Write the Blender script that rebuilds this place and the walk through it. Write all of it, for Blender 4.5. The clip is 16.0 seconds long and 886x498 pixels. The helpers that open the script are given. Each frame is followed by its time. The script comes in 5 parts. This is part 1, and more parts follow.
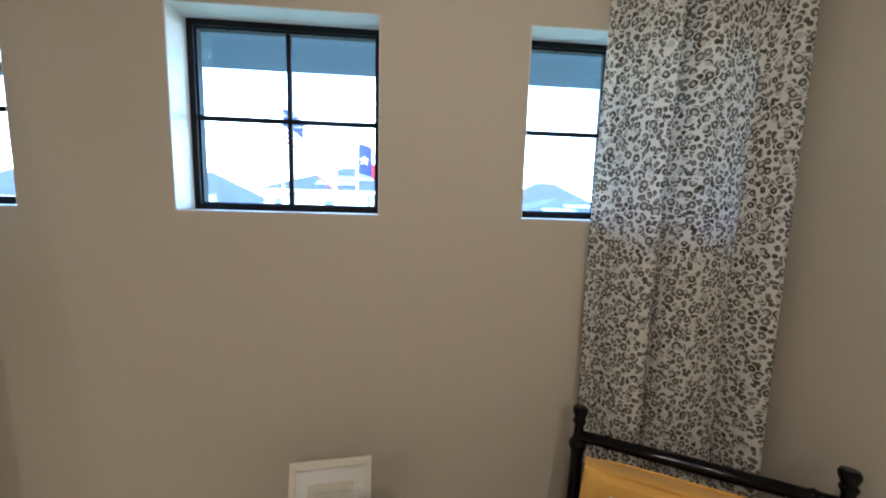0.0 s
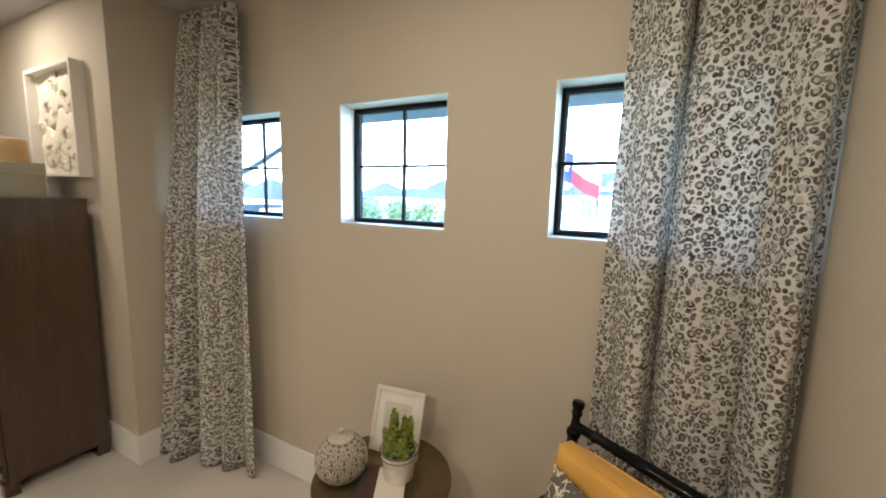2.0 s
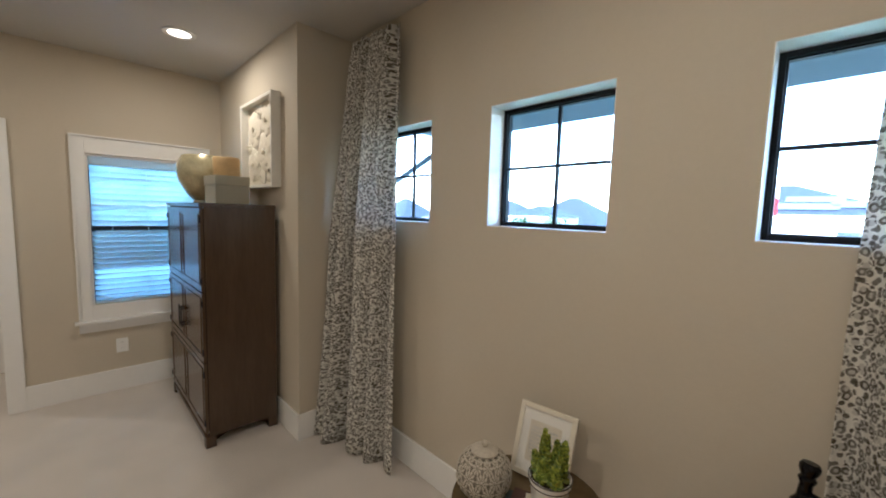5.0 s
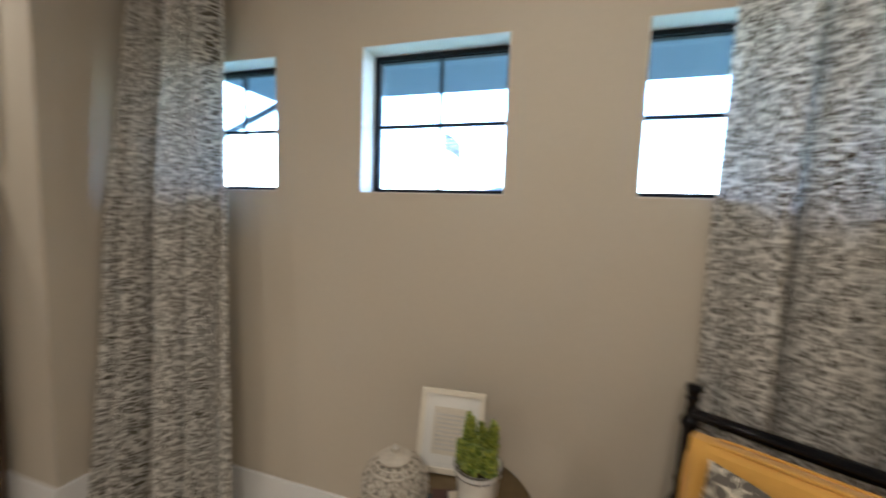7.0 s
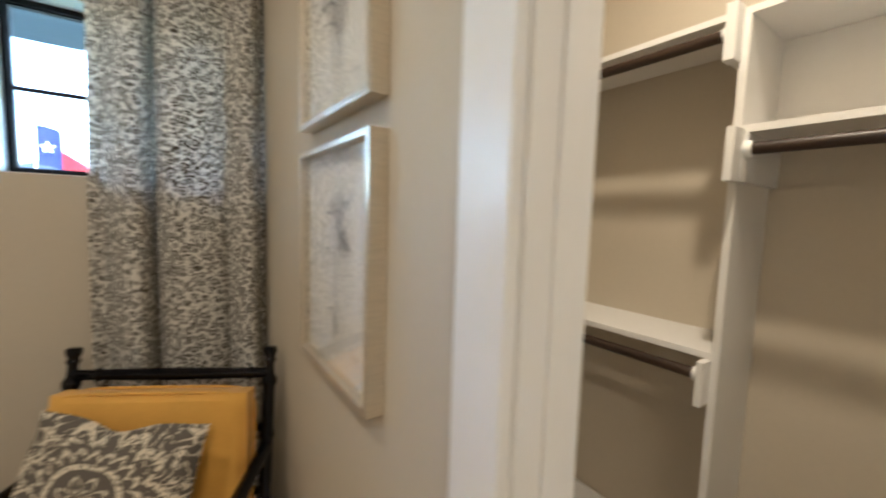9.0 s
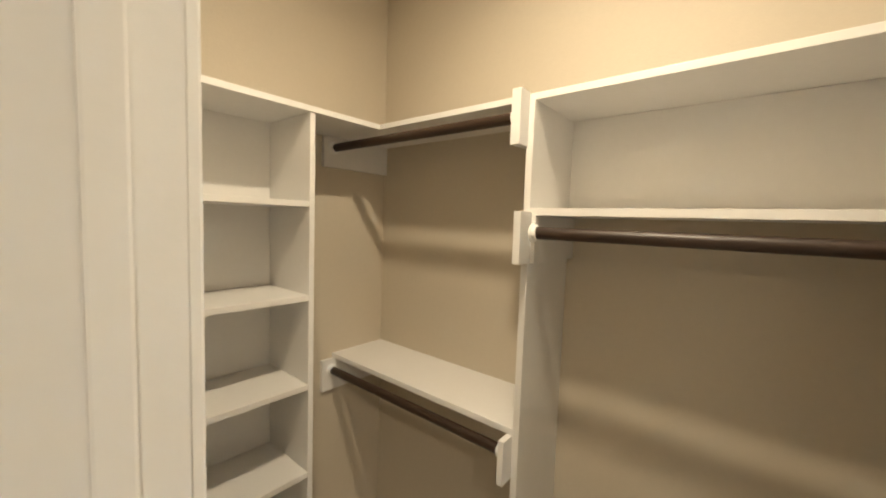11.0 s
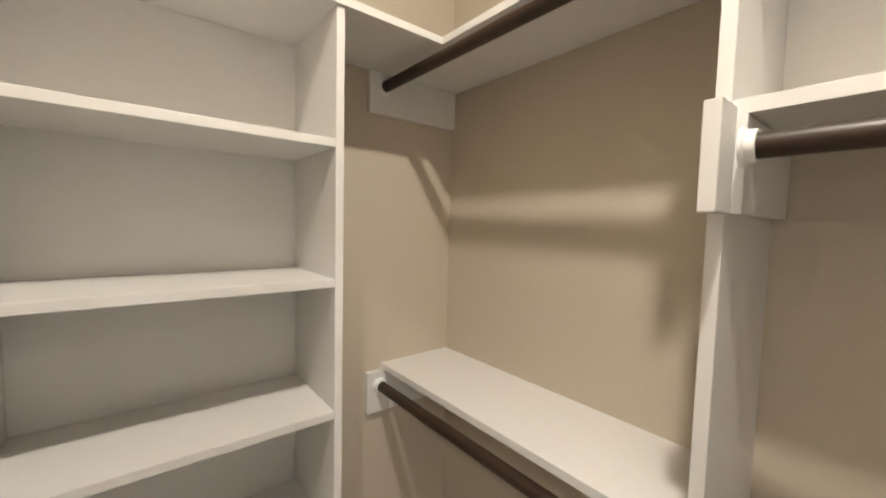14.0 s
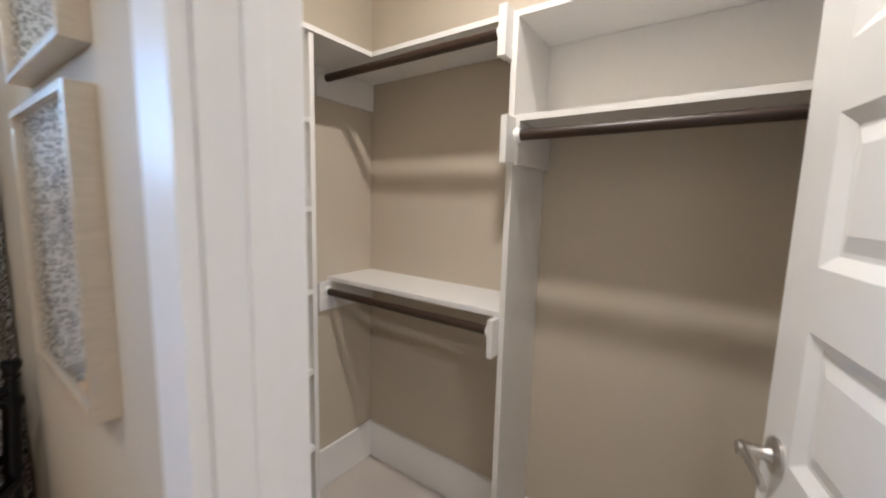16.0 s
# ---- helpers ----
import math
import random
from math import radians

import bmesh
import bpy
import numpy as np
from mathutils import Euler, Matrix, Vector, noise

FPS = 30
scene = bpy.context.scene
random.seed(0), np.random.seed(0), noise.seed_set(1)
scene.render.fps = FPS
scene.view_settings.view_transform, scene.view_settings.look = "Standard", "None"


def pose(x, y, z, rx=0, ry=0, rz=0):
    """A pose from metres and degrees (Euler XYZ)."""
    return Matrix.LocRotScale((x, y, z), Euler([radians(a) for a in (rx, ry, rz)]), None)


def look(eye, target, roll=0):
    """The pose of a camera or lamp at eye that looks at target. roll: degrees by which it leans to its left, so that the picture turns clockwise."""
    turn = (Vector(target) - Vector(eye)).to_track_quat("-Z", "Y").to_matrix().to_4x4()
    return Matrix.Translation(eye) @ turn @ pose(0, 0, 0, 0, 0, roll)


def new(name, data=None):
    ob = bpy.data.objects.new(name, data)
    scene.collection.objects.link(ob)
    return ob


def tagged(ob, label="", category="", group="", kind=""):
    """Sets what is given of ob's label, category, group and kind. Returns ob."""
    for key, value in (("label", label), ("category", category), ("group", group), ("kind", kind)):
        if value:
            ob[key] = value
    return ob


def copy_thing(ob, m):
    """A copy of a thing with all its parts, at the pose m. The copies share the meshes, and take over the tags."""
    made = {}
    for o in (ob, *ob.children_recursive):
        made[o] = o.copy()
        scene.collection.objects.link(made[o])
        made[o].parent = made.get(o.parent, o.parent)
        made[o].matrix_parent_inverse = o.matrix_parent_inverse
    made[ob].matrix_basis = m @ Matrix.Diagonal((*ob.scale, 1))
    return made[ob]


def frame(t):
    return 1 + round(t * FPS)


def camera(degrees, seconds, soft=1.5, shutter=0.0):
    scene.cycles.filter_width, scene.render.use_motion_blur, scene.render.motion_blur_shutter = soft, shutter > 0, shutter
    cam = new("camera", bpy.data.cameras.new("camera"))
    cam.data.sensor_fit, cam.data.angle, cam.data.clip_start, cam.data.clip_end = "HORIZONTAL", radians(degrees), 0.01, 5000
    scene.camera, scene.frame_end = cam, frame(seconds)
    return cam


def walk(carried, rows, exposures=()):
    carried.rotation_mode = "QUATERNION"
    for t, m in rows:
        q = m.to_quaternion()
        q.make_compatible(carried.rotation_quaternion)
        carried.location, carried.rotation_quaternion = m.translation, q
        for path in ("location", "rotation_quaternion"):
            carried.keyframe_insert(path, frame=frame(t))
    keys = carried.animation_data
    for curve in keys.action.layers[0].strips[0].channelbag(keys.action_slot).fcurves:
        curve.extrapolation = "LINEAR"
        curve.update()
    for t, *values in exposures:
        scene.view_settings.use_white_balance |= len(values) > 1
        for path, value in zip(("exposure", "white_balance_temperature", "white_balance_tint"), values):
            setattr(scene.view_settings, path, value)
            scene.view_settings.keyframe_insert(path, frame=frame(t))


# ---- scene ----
cam = camera(98.6, 16.0, soft=1.9, shutter=0.5)
PATH = [
    (0, (0.552, 0.356, 1.58), (0.72, 2.332, 1.327), 1.7),
    (0.5, (0.828, 0.329, 1.594), (0.644, 2.303, 1.332), 1.5),
    (1, (0.994, 0.236, 1.612), (0.45, 2.142, 1.342), 1.6),
    (1.5, (1.105, 0.103, 1.634), (0.326, 1.924, 1.357), 1.6),
    (2, (1.203, 0.06, 1.667), (0.297, 1.823, 1.401), 1.6),
    (2.5, (1.273, 0.055, 1.681), (0.275, 1.775, 1.463), 1.6),
    (3, (1.29, 0.045, 1.673), (0.153, 1.679, 1.481), 1.6),
    (3.5, (1.27, 0.015, 1.676), (-0.017, 1.534, 1.483), 1.6),
    (4, (1.215, 0.006, 1.669), (-0.18, 1.426, 1.478), 1.6),
    (4.2, (1.182, -0.006, 1.659), (-0.242, 1.386, 1.471), 1.7),
    (6.3, (0.823, 0.22, 1.469), (-0.578, 1.635, 1.287), 1.9),
    (6.5, (0.774, 0.22, 1.463), (-0.483, 1.765, 1.28), 1.9),
    (7, (0.671, 0.127, 1.45), (0.074, 2.027, 1.27), 2.1),
    (7.5, (0.695, 0.01, 1.427), (0.887, 1.994, 1.263), 2.1),
    (8, (0.872, -0.105, 1.403), (1.614, 1.747, 1.259), 1.8),
    (8.5, (1.101, -0.208, 1.425), (2.091, 1.522, 1.258), 1.5),
    (9, (1.337, -0.244, 1.435), (2.489, 1.381, 1.258), 1.7),
    (9.5, (1.519, -0.302, 1.512), (2.867, 1.163, 1.318), 2.0),
    (10, (1.576, -0.375, 1.574), (3.013, 1.004, 1.387), 1.8),
    (10.2, (1.589, -0.387, 1.592), (3.045, 0.973, 1.413), 1.9),
    (12.3, (1.837, -0.12, 1.71), (3.436, 1.075, 1.589), 1.4),
    (12.5, (1.89, -0.081, 1.71), (3.487, 1.118, 1.587), 1.4),
    (13, (1.945, -0.009, 1.679), (3.401, 1.357, 1.565), 1.3),
    (13.5, (1.97, 0.012, 1.587), (3.25, 1.545, 1.475), 1.3),
    (14, (1.97, -0.01, 1.524), (3.223, 1.543, 1.396), 1.4),
    (14.5, (1.935, -0.057, 1.506), (3.2, 1.478, 1.307), 1.4),
    (15, (1.811, -0.187, 1.509), (3.21, 1.226, 1.29), 1.6),
    (15.5, (1.663, -0.311, 1.505), (3.26, 0.871, 1.281), 1.6),
    (16, (1.464, -0.385, 1.425), (3.084, 0.761, 1.177), 1.5),
]
EXPOSURES = [
    (0.0, 4.25, 5180, 10),
    (1.5, 4.53, 5450, 10),
    (2.0, 4.71, 5580, 10),
    (2.5, 4.71, 5610, 10),
    (3.5, 4.48, 5510, 10),
    (4.2, 4.31, 5450, 10),
    (6.4, 4.37, 5140, 10),
    (7.0, 4.51, 5200, 10),
    (8.0, 4.39, 5230, 8),
    (8.5, 4.36, 5340, 8),
    (9.0, 4.49, 5600, 9),
    (9.5, 4.6, 6120, 5),
    (10.2, 4.63, 6350, 5),
    (12.3, 4.43, 5260, 10),
    (13.2, 4.51, 5260, 10),
    (14.0, 4.81, 5200, 10),
    (14.5, 4.83, 5130, 10),
    (15.0, 4.89, 5070, 10),
    (15.5, 4.84, 4800, 13),
    (16.0, 4.68, 4900, 13),
]
walk(cam, [(t, look(eye, target, roll)) for t, eye, target, roll in PATH], EXPOSURES)

SKY, SUN = 0.15, 1.0
ROOM_W, CLOSET_W = 0.80, 0.90
WARM, WARM2 = (1.0, 0.805, 0.568), (1.0, 0.787, 0.528)

# ---- world, sun, lamps ----
world = bpy.data.worlds.new("sky")
scene.world = world
world.use_nodes = True
wn = world.node_tree.nodes
sky = wn.new("ShaderNodeTexSky")
sky.sky_type = "NISHITA"
sky.sun_disc = False
sky.sun_elevation = radians(48)
sky.sun_rotation = radians(165)
sky.air_density, sky.dust_density, sky.ozone_density = 1.2, 0.3, 5.0
wn["Background"].inputs[1].default_value = SKY
world.node_tree.links.new(sky.outputs[0], wn["Background"].inputs[0])


def lamp(name, kind, energy, m, color, size=0.1):
    d = bpy.data.lights.new(name, kind)
    d.energy, d.color = energy, color
    if kind == "AREA":
        d.shape, d.size = "DISK", size
    elif kind == "SUN":
        d.angle = size
    else:
        d.shadow_soft_size = size
    ob = new(name, d)
    ob.matrix_world = m
    return ob


lamp("sun", "SUN", SUN, look((0, 0, 0), (-0.17, 0.65, -0.74)), (1.0, 0.95, 0.88), radians(0.6))


# ---- materials ----
def mat(name, color, rough=0.6, metal=0.0, grain=0.0, grain_scale=40.0, blotch=0.0, blotch_scale=2.0, bump=0.0, bump_scale=200.0, coat=0.0, stretch=(1, 1, 1), sheen=0.0):
    """A surface with fine grain, larger blotches and relief, in metres."""
    m = bpy.data.materials.new(name)
    m.use_nodes = True
    n, l = m.node_tree.nodes, m.node_tree.links
    b = n["Principled BSDF"]
    b.inputs["Base Color"].default_value = (*color, 1)
    b.inputs["Roughness"].default_value = rough
    b.inputs["Metallic"].default_value = metal
    b.inputs["Coat Weight"].default_value = coat
    b.inputs["Sheen Weight"].default_value = sheen
    tc = n.new("ShaderNodeTexCoord")
    mp = n.new("ShaderNodeMapping")
    mp.inputs["Scale"].default_value = stretch
    l.new(tc.outputs["Object"], mp.inputs[0])
    last = None
    for amount, scale in ((grain, grain_scale), (blotch, blotch_scale)):
        if amount:
            t = n.new("ShaderNodeTexNoise")
            t.inputs["Scale"].default_value = scale
            t.inputs["Detail"].default_value = 4
            l.new(mp.outputs[0], t.inputs[0])
            r = n.new("ShaderNodeMapRange")
            r.inputs[1].default_value, r.inputs[2].default_value = 0.25, 0.75
            r.inputs[3].default_value, r.inputs[4].default_value = 1 - amount, 1 + amount
            l.new(t.outputs[0], r.inputs[0])
            mx = n.new("ShaderNodeMix")
            mx.data_type, mx.blend_type = "RGBA", "MULTIPLY"
            mx.inputs["Factor"].default_value = 1
            mx.inputs["A"].default_value = (*color, 1)
            if last:
                l.new(last, mx.inputs["A"])
            l.new(r.outputs[0], mx.inputs["B"])
            last = mx.outputs["Result"]
    if last:
        l.new(last, b.inputs["Base Color"])
    if bump:
        t = n.new("ShaderNodeTexNoise")
        t.inputs["Scale"].default_value = bump_scale
        t.inputs["Detail"].default_value = 3
        l.new(mp.outputs[0], t.inputs[0])
        bp = n.new("ShaderNodeBump")
        bp.inputs["Strength"].default_value = bump
        bp.inputs["Distance"].default_value = 0.004
        l.new(t.outputs[0], bp.inputs["Height"])
        l.new(bp.outputs[0], b.inputs["Normal"])
    return m


def glow(name, color, strength):
    m = bpy.data.materials.new(name)
    m.use_nodes = True
    b = m.node_tree.nodes["Principled BSDF"]
    b.inputs["Base Color"].default_value = (*color, 1)
    b.inputs["Emission Color"].default_value = (*color, 1)
    b.inputs["Emission Strength"].default_value = strength
    return m


def glass(name, tint=(1, 1, 1), rough=0.0):
    m = bpy.data.materials.new(name)
    m.use_nodes = True
    n, l = m.node_tree.nodes, m.node_tree.links
    tr = n.new("ShaderNodeBsdfTransparent")
    tr.inputs[0].default_value = (*tint, 1)
    gl = n.new("ShaderNodeBsdfGlossy")
    gl.inputs["Roughness"].default_value = rough
    lw = n.new("ShaderNodeLayerWeight")
    lw.inputs[0].default_value = 0.5
    pw = n.new("ShaderNodeMath")
    pw.operation = "POWER"
    pw.inputs[1].default_value = 5
    l.new(lw.outputs["Facing"], pw.inputs[0])
    fr = n.new("ShaderNodeMath")
    fr.operation = "MULTIPLY_ADD"
    fr.inputs[1].default_value, fr.inputs[2].default_value = 0.9, 0.05
    l.new(pw.outputs[0], fr.inputs[0])
    mx = n.new("ShaderNodeMixShader")
    l.new(fr.outputs[0], mx.inputs[0])
    l.new(tr.outputs[0], mx.inputs[1])
    l.new(gl.outputs[0], mx.inputs[2])
    l.new(mx.outputs[0], n["Material Output"].inputs[0])
    return m


PAINT = mat("wall_paint", (0.53, 0.472, 0.376), 0.75, grain=0.015, grain_scale=60, blotch=0.03, blotch_scale=1.2, bump=0.12, bump_scale=140)
CEIL = mat("ceiling_paint", (0.5, 0.475, 0.435), 0.85, grain=0.02, grain_scale=80, bump=0.25, bump_scale=90)
TRIM = mat("trim_paint", (0.8, 0.79, 0.77), 0.35, grain=0.01, grain_scale=30, blotch=0.015, blotch_scale=3, bump=0.03, bump_scale=60)
SHELF = mat("shelf_paint", (0.73, 0.715, 0.69), 0.4, grain=0.012, grain_scale=50, blotch=0.02, blotch_scale=3, bump=0.05, bump_scale=90)
CARPET = mat("carpet", (0.60, 0.545, 0.485), 0.95, grain=0.16, grain_scale=260, blotch=0.07, blotch_scale=3.5, bump=1.0, bump_scale=350, sheen=0.3)
ROD = mat("rod_wood", (0.030, 0.016, 0.009), 0.42, grain=0.35, grain_scale=14, stretch=(6, 0.5, 6), bump=0.05, bump_scale=60)
CABINET = mat("cabinet_wood", (0.075, 0.047, 0.028), 0.24, grain=0.1, grain_scale=16, stretch=(5, 5, 0.6), blotch=0.15, blotch_scale=2, bump=0.06, bump_scale=40)
BRONZE = mat("black_metal", (0.004, 0.006, 0.010), 0.6, grain=0.1, grain_scale=40)
BRONZE.node_tree.nodes["Principled BSDF"].inputs["Specular IOR Level"].default_value = 0.25
BLACKLAC = mat("black_lacquer", (0.002, 0.002, 0.003), 0.09, coat=0.0, grain=0.2, grain_scale=8)
BLACKLAC.node_tree.nodes["Principled BSDF"].inputs["Specular IOR Level"].default_value = 0.3
YELLOW = mat("mustard_fabric", (0.70, 0.38, 0.065), 0.85, grain=0.08, grain_scale=240, blotch=0.07, blotch_scale=7, bump=0.3, bump_scale=420, sheen=0.2)
NICKEL = mat("brushed_nickel", (0.55, 0.53, 0.5), 0.32, metal=1.0, grain=0.05, grain_scale=80)
PLASTIC = mat("white_plastic", (0.82, 0.82, 0.8), 0.35, grain=0.01)
GLASS = glass("window_glass")
LIT = glow("lamp_lens", (1.0, 0.82, 0.60), 0.25)


# ---- mesh helpers ----
def box(bm, x0, y0, z0, x1, y1, z1, bevel=0.0):
    r = bmesh.ops.create_cube(bm, size=1.0, matrix=Matrix.Translation(((x0 + x1) / 2, (y0 + y1) / 2, (z0 + z1) / 2)) @ Matrix.Diagonal((abs(x1 - x0), abs(y1 - y0), abs(z1 - z0), 1)))
    if bevel:
        es = list({e for v in r["verts"] for e in v.link_edges})
        bmesh.ops.bevel(bm, geom=es, offset=bevel, segments=2, affect="EDGES", profile=0.7)
    return bm


def lathe(bm, profile, segs=32, at=(0, 0, 0), turn=None):
    """A turned body from rows of radius and height."""
    m = Matrix.Translation(at) @ (turn or Matrix())
    rings = []
    for r, z in profile:
        if r < 1e-5:
            rings.append([bm.verts.new(m @ Vector((0, 0, z)))])
        else:
            rings.append([bm.verts.new(m @ Vector((r * math.cos(a), r * math.sin(a), z))) for a in (2 * math.pi * i / segs for i in range(segs))])
    for a, b in zip(rings, rings[1:]):
        for i in range(segs):
            j = (i + 1) % segs
            if len(a) == 1 and len(b) == 1:
                continue
            if len(a) == 1:
                bm.faces.new((a[0], b[i], b[j]))
            elif len(b) == 1:
                bm.faces.new((a[i], b[0], a[j]))
            else:
                bm.faces.new((a[i], b[i], b[j], a[j]))
    bmesh.ops.recalc_face_normals(bm, faces=bm.faces)
    return bm


def along(p, q):
    """The turn and place that lay the z axis from p towards q."""
    p, q = Vector(p), Vector(q)
    return Matrix.Translation(p) @ (q - p).to_track_quat("Z", "Y").to_matrix().to_4x4()


def tube(bm, p, q, r, segs=16, r2=None):
    n = (Vector(q) - Vector(p)).length
    return lathe(bm, [(0, 0), (r, 0), (r if r2 is None else r2, n), (0, n)], segs, turn=along(p, q))


def mesh_of(name, bm, material, smooth=False):
    d = bpy.data.meshes.new(name)
    bm.to_mesh(d)
    bm.free()
    d.materials.append(material)
    if smooth:
        for p in d.polygons:
            p.use_smooth = True
        d.set_sharp_from_angle(angle=radians(40))
    return d


def part(name, bm, material, parent=None, label="", smooth=False):
    ob = new(name, mesh_of(name, bm, material, smooth))
    if parent:
        ob.parent = parent
    return tagged(ob, label)


def structure(name, bm, material, label, category, parent=None):
    return tagged(part(name, bm, material, parent), label, category, kind="structure")


def thing(name, m, label, category, group=""):
    ob = new(name)
    ob.empty_display_size = 0.05
    ob.matrix_world = m
    return tagged(ob, label, category, group)


B = bmesh.new


def wall(bm, axis, lo, hi, a0, a1, z0, z1, holes=()):
    """A wall from lo to hi across, a0 to a1 along, with rectangular openings (a, b, bottom, top)."""
    cuts = sorted({a0, a1, *[h[0] for h in holes], *[h[1] for h in holes]})
    for p, q in zip(cuts, cuts[1:]):
        zs = z0
        for h in sorted((h for h in holes if h[0] <= p and h[1] >= q), key=lambda h: h[2]):
            if h[2] > zs:
                box(bm, *((p, lo, zs, q, hi, h[2]) if axis == "x" else (lo, p, zs, hi, q, h[2])))
            zs = h[3]
        if zs < z1:
            box(bm, *((p, lo, zs, q, hi, z1) if axis == "x" else (lo, p, zs, hi, q, z1)))
    bmesh.ops.remove_doubles(bm, verts=bm.verts, dist=1e-5)
    seen = {}
    for f in list(bm.faces):
        seen.setdefault(tuple(round(c, 4) for c in f.calc_center_median()), []).append(f)
    bmesh.ops.delete(bm, geom=[f for fs in seen.values() if len(fs) > 1 for f in fs], context="FACES_ONLY")
    return bm


# ---- the plan, in metres ----
NORTH, EAST, WEST, JOG_X, JOG_Y, SOUTH, TOP = 1.525, 1.635, -3.10, -1.387, 1.13, -3.0, 2.745
C_WEST, C_EAST, C_NORTH, C_SOUTH = 1.745, 2.88, 1.085, -1.2
WINS = ((-1.135, -0.55), (-0.132, 0.454), (0.893, 1.479))
SILL, HEAD = 1.528, 2.1
DOOR_Y0, DOOR_Y1, DOOR_Z = -0.70, 0.048, 2.05

structure("floor", box(B(), -6.2, -3.2, -0.12, 3.1, 1.75, 0.0), CARPET, "light beige cut-pile carpet floor", "floor")
structure("ceiling", box(B(), -6.2, -3.2, TOP, 3.1, 1.75, TOP + 0.12), CEIL, "matt off-white painted ceiling", "ceiling")
structure("wall_north", wall(B(), "x", NORTH, NORTH + 0.16, JOG_X - 0.12, C_WEST, 0, TOP, [(a, b, SILL, HEAD) for a, b in WINS]), PAINT, "taupe painted wall with three small square window openings", "wall")
structure("wall_return", box(B(), JOG_X - 0.12, JOG_Y + 0.12, 0, JOG_X, NORTH, TOP), PAINT, "short taupe painted return wall beside the curtain", "wall")
structure("wall_alcove", box(B(), WEST - 0.15, JOG_Y, 0, JOG_X, JOG_Y + 0.12, TOP), PAINT, "taupe painted wall behind the tall cabinet", "wall")
WDOOR = (-1.09, -0.31, 0.0, 2.08)
LWIN = (0.165, 0.94, 0.752, 1.972)
structure("wall_west", wall(B(), "y", WEST - 0.15, WEST, SOUTH, JOG_Y, 0, TOP, [LWIN, WDOOR]), PAINT, "taupe painted wall with a window and a doorway", "wall")
structure("wall_east", wall(B(), "y", EAST, C_WEST, SOUTH, NORTH, 0, TOP, [(DOOR_Y0, DOOR_Y1, 0, DOOR_Z)]), PAINT, "taupe painted wall with the closet doorway", "wall")
structure("wall_south", box(B(), WEST - 0.15, SOUTH - 0.15, 0, 3.0, SOUTH, TOP), PAINT, "plain taupe painted wall", "wall")
structure("wall_closet_north", box(B(), C_WEST, C_NORTH, 0, C_EAST + 0.12, C_NORTH + 0.12, TOP), PAINT, "taupe painted closet wall", "wall")
structure("wall_closet_east", box(B(), C_EAST, C_SOUTH, 0, C_EAST + 0.12, C_NORTH, TOP), PAINT, "taupe painted back wall of the closet", "wall")
structure("wall_closet_south", box(B(), C_WEST, C_SOUTH - 0.12, 0, C_EAST + 0.12, C_SOUTH, TOP), PAINT, "taupe painted closet end wall", "wall")


# ---- baseboards ----
def board(name, x0, y0, x1, y1, label="tall white painted baseboard"):
    bm = box(B(), x0, y0, 0, x1, y1, 0.2 if "closet" in name else 0.184, 0.004)
    return structure(name, bm, TRIM, label, "baseboard")


BT = 0.015
board("baseboard_north", JOG_X + BT, NORTH - BT, EAST - BT, NORTH)
board("baseboard_return", JOG_X, JOG_Y - BT, JOG_X + BT, NORTH)
board("baseboard_alcove", WEST + BT, JOG_Y - BT, JOG_X, JOG_Y)
board("baseboard_west", WEST, -0.233, WEST + BT, JOG_Y)
board("baseboard_east", EAST - BT, DOOR_Y1 + 0.1, EAST, NORTH)
board("baseboard_east_south", EAST - BT, SOUTH, EAST, DOOR_Y0 - 0.1)
board("baseboard_closet_north", 2.3375, C_NORTH - BT, C_EAST - BT, C_NORTH)
board("baseboard_closet_east", C_EAST - BT, 0.1775, C_EAST, C_NORTH)
board("baseboard_closet_back", C_EAST - BT, C_SOUTH, C_EAST, 0.157)
board("baseboard_closet_south", C_WEST, C_SOUTH, C_EAST - BT, C_SOUTH + BT)
board("baseboard_closet_front", C_WEST, C_SOUTH + BT, C_WEST + BT, DOOR_Y0 - 0.1)


# ---- closet doorway ----
def casing(name, x0, x1, y0, y1, z, w, label):
    """Flat door casing round an opening in a wall that runs along y."""
    t = thing(name, Matrix(), label, "door casing")
    tagged(t, kind="structure")
    g = 0.012
    for a, b in ((y0 + g - w, y0 + g), (y1 - g, y1 - g + w)):
        part("side_casing", box(B(), x0, a, 0, x1, b, z - g + w, 0.003), TRIM, t)
    part("head_casing", box(B(), x0, y0 + g, z - g, x1, y1 - g, z - g + w, 0.003), TRIM, t)
    return t


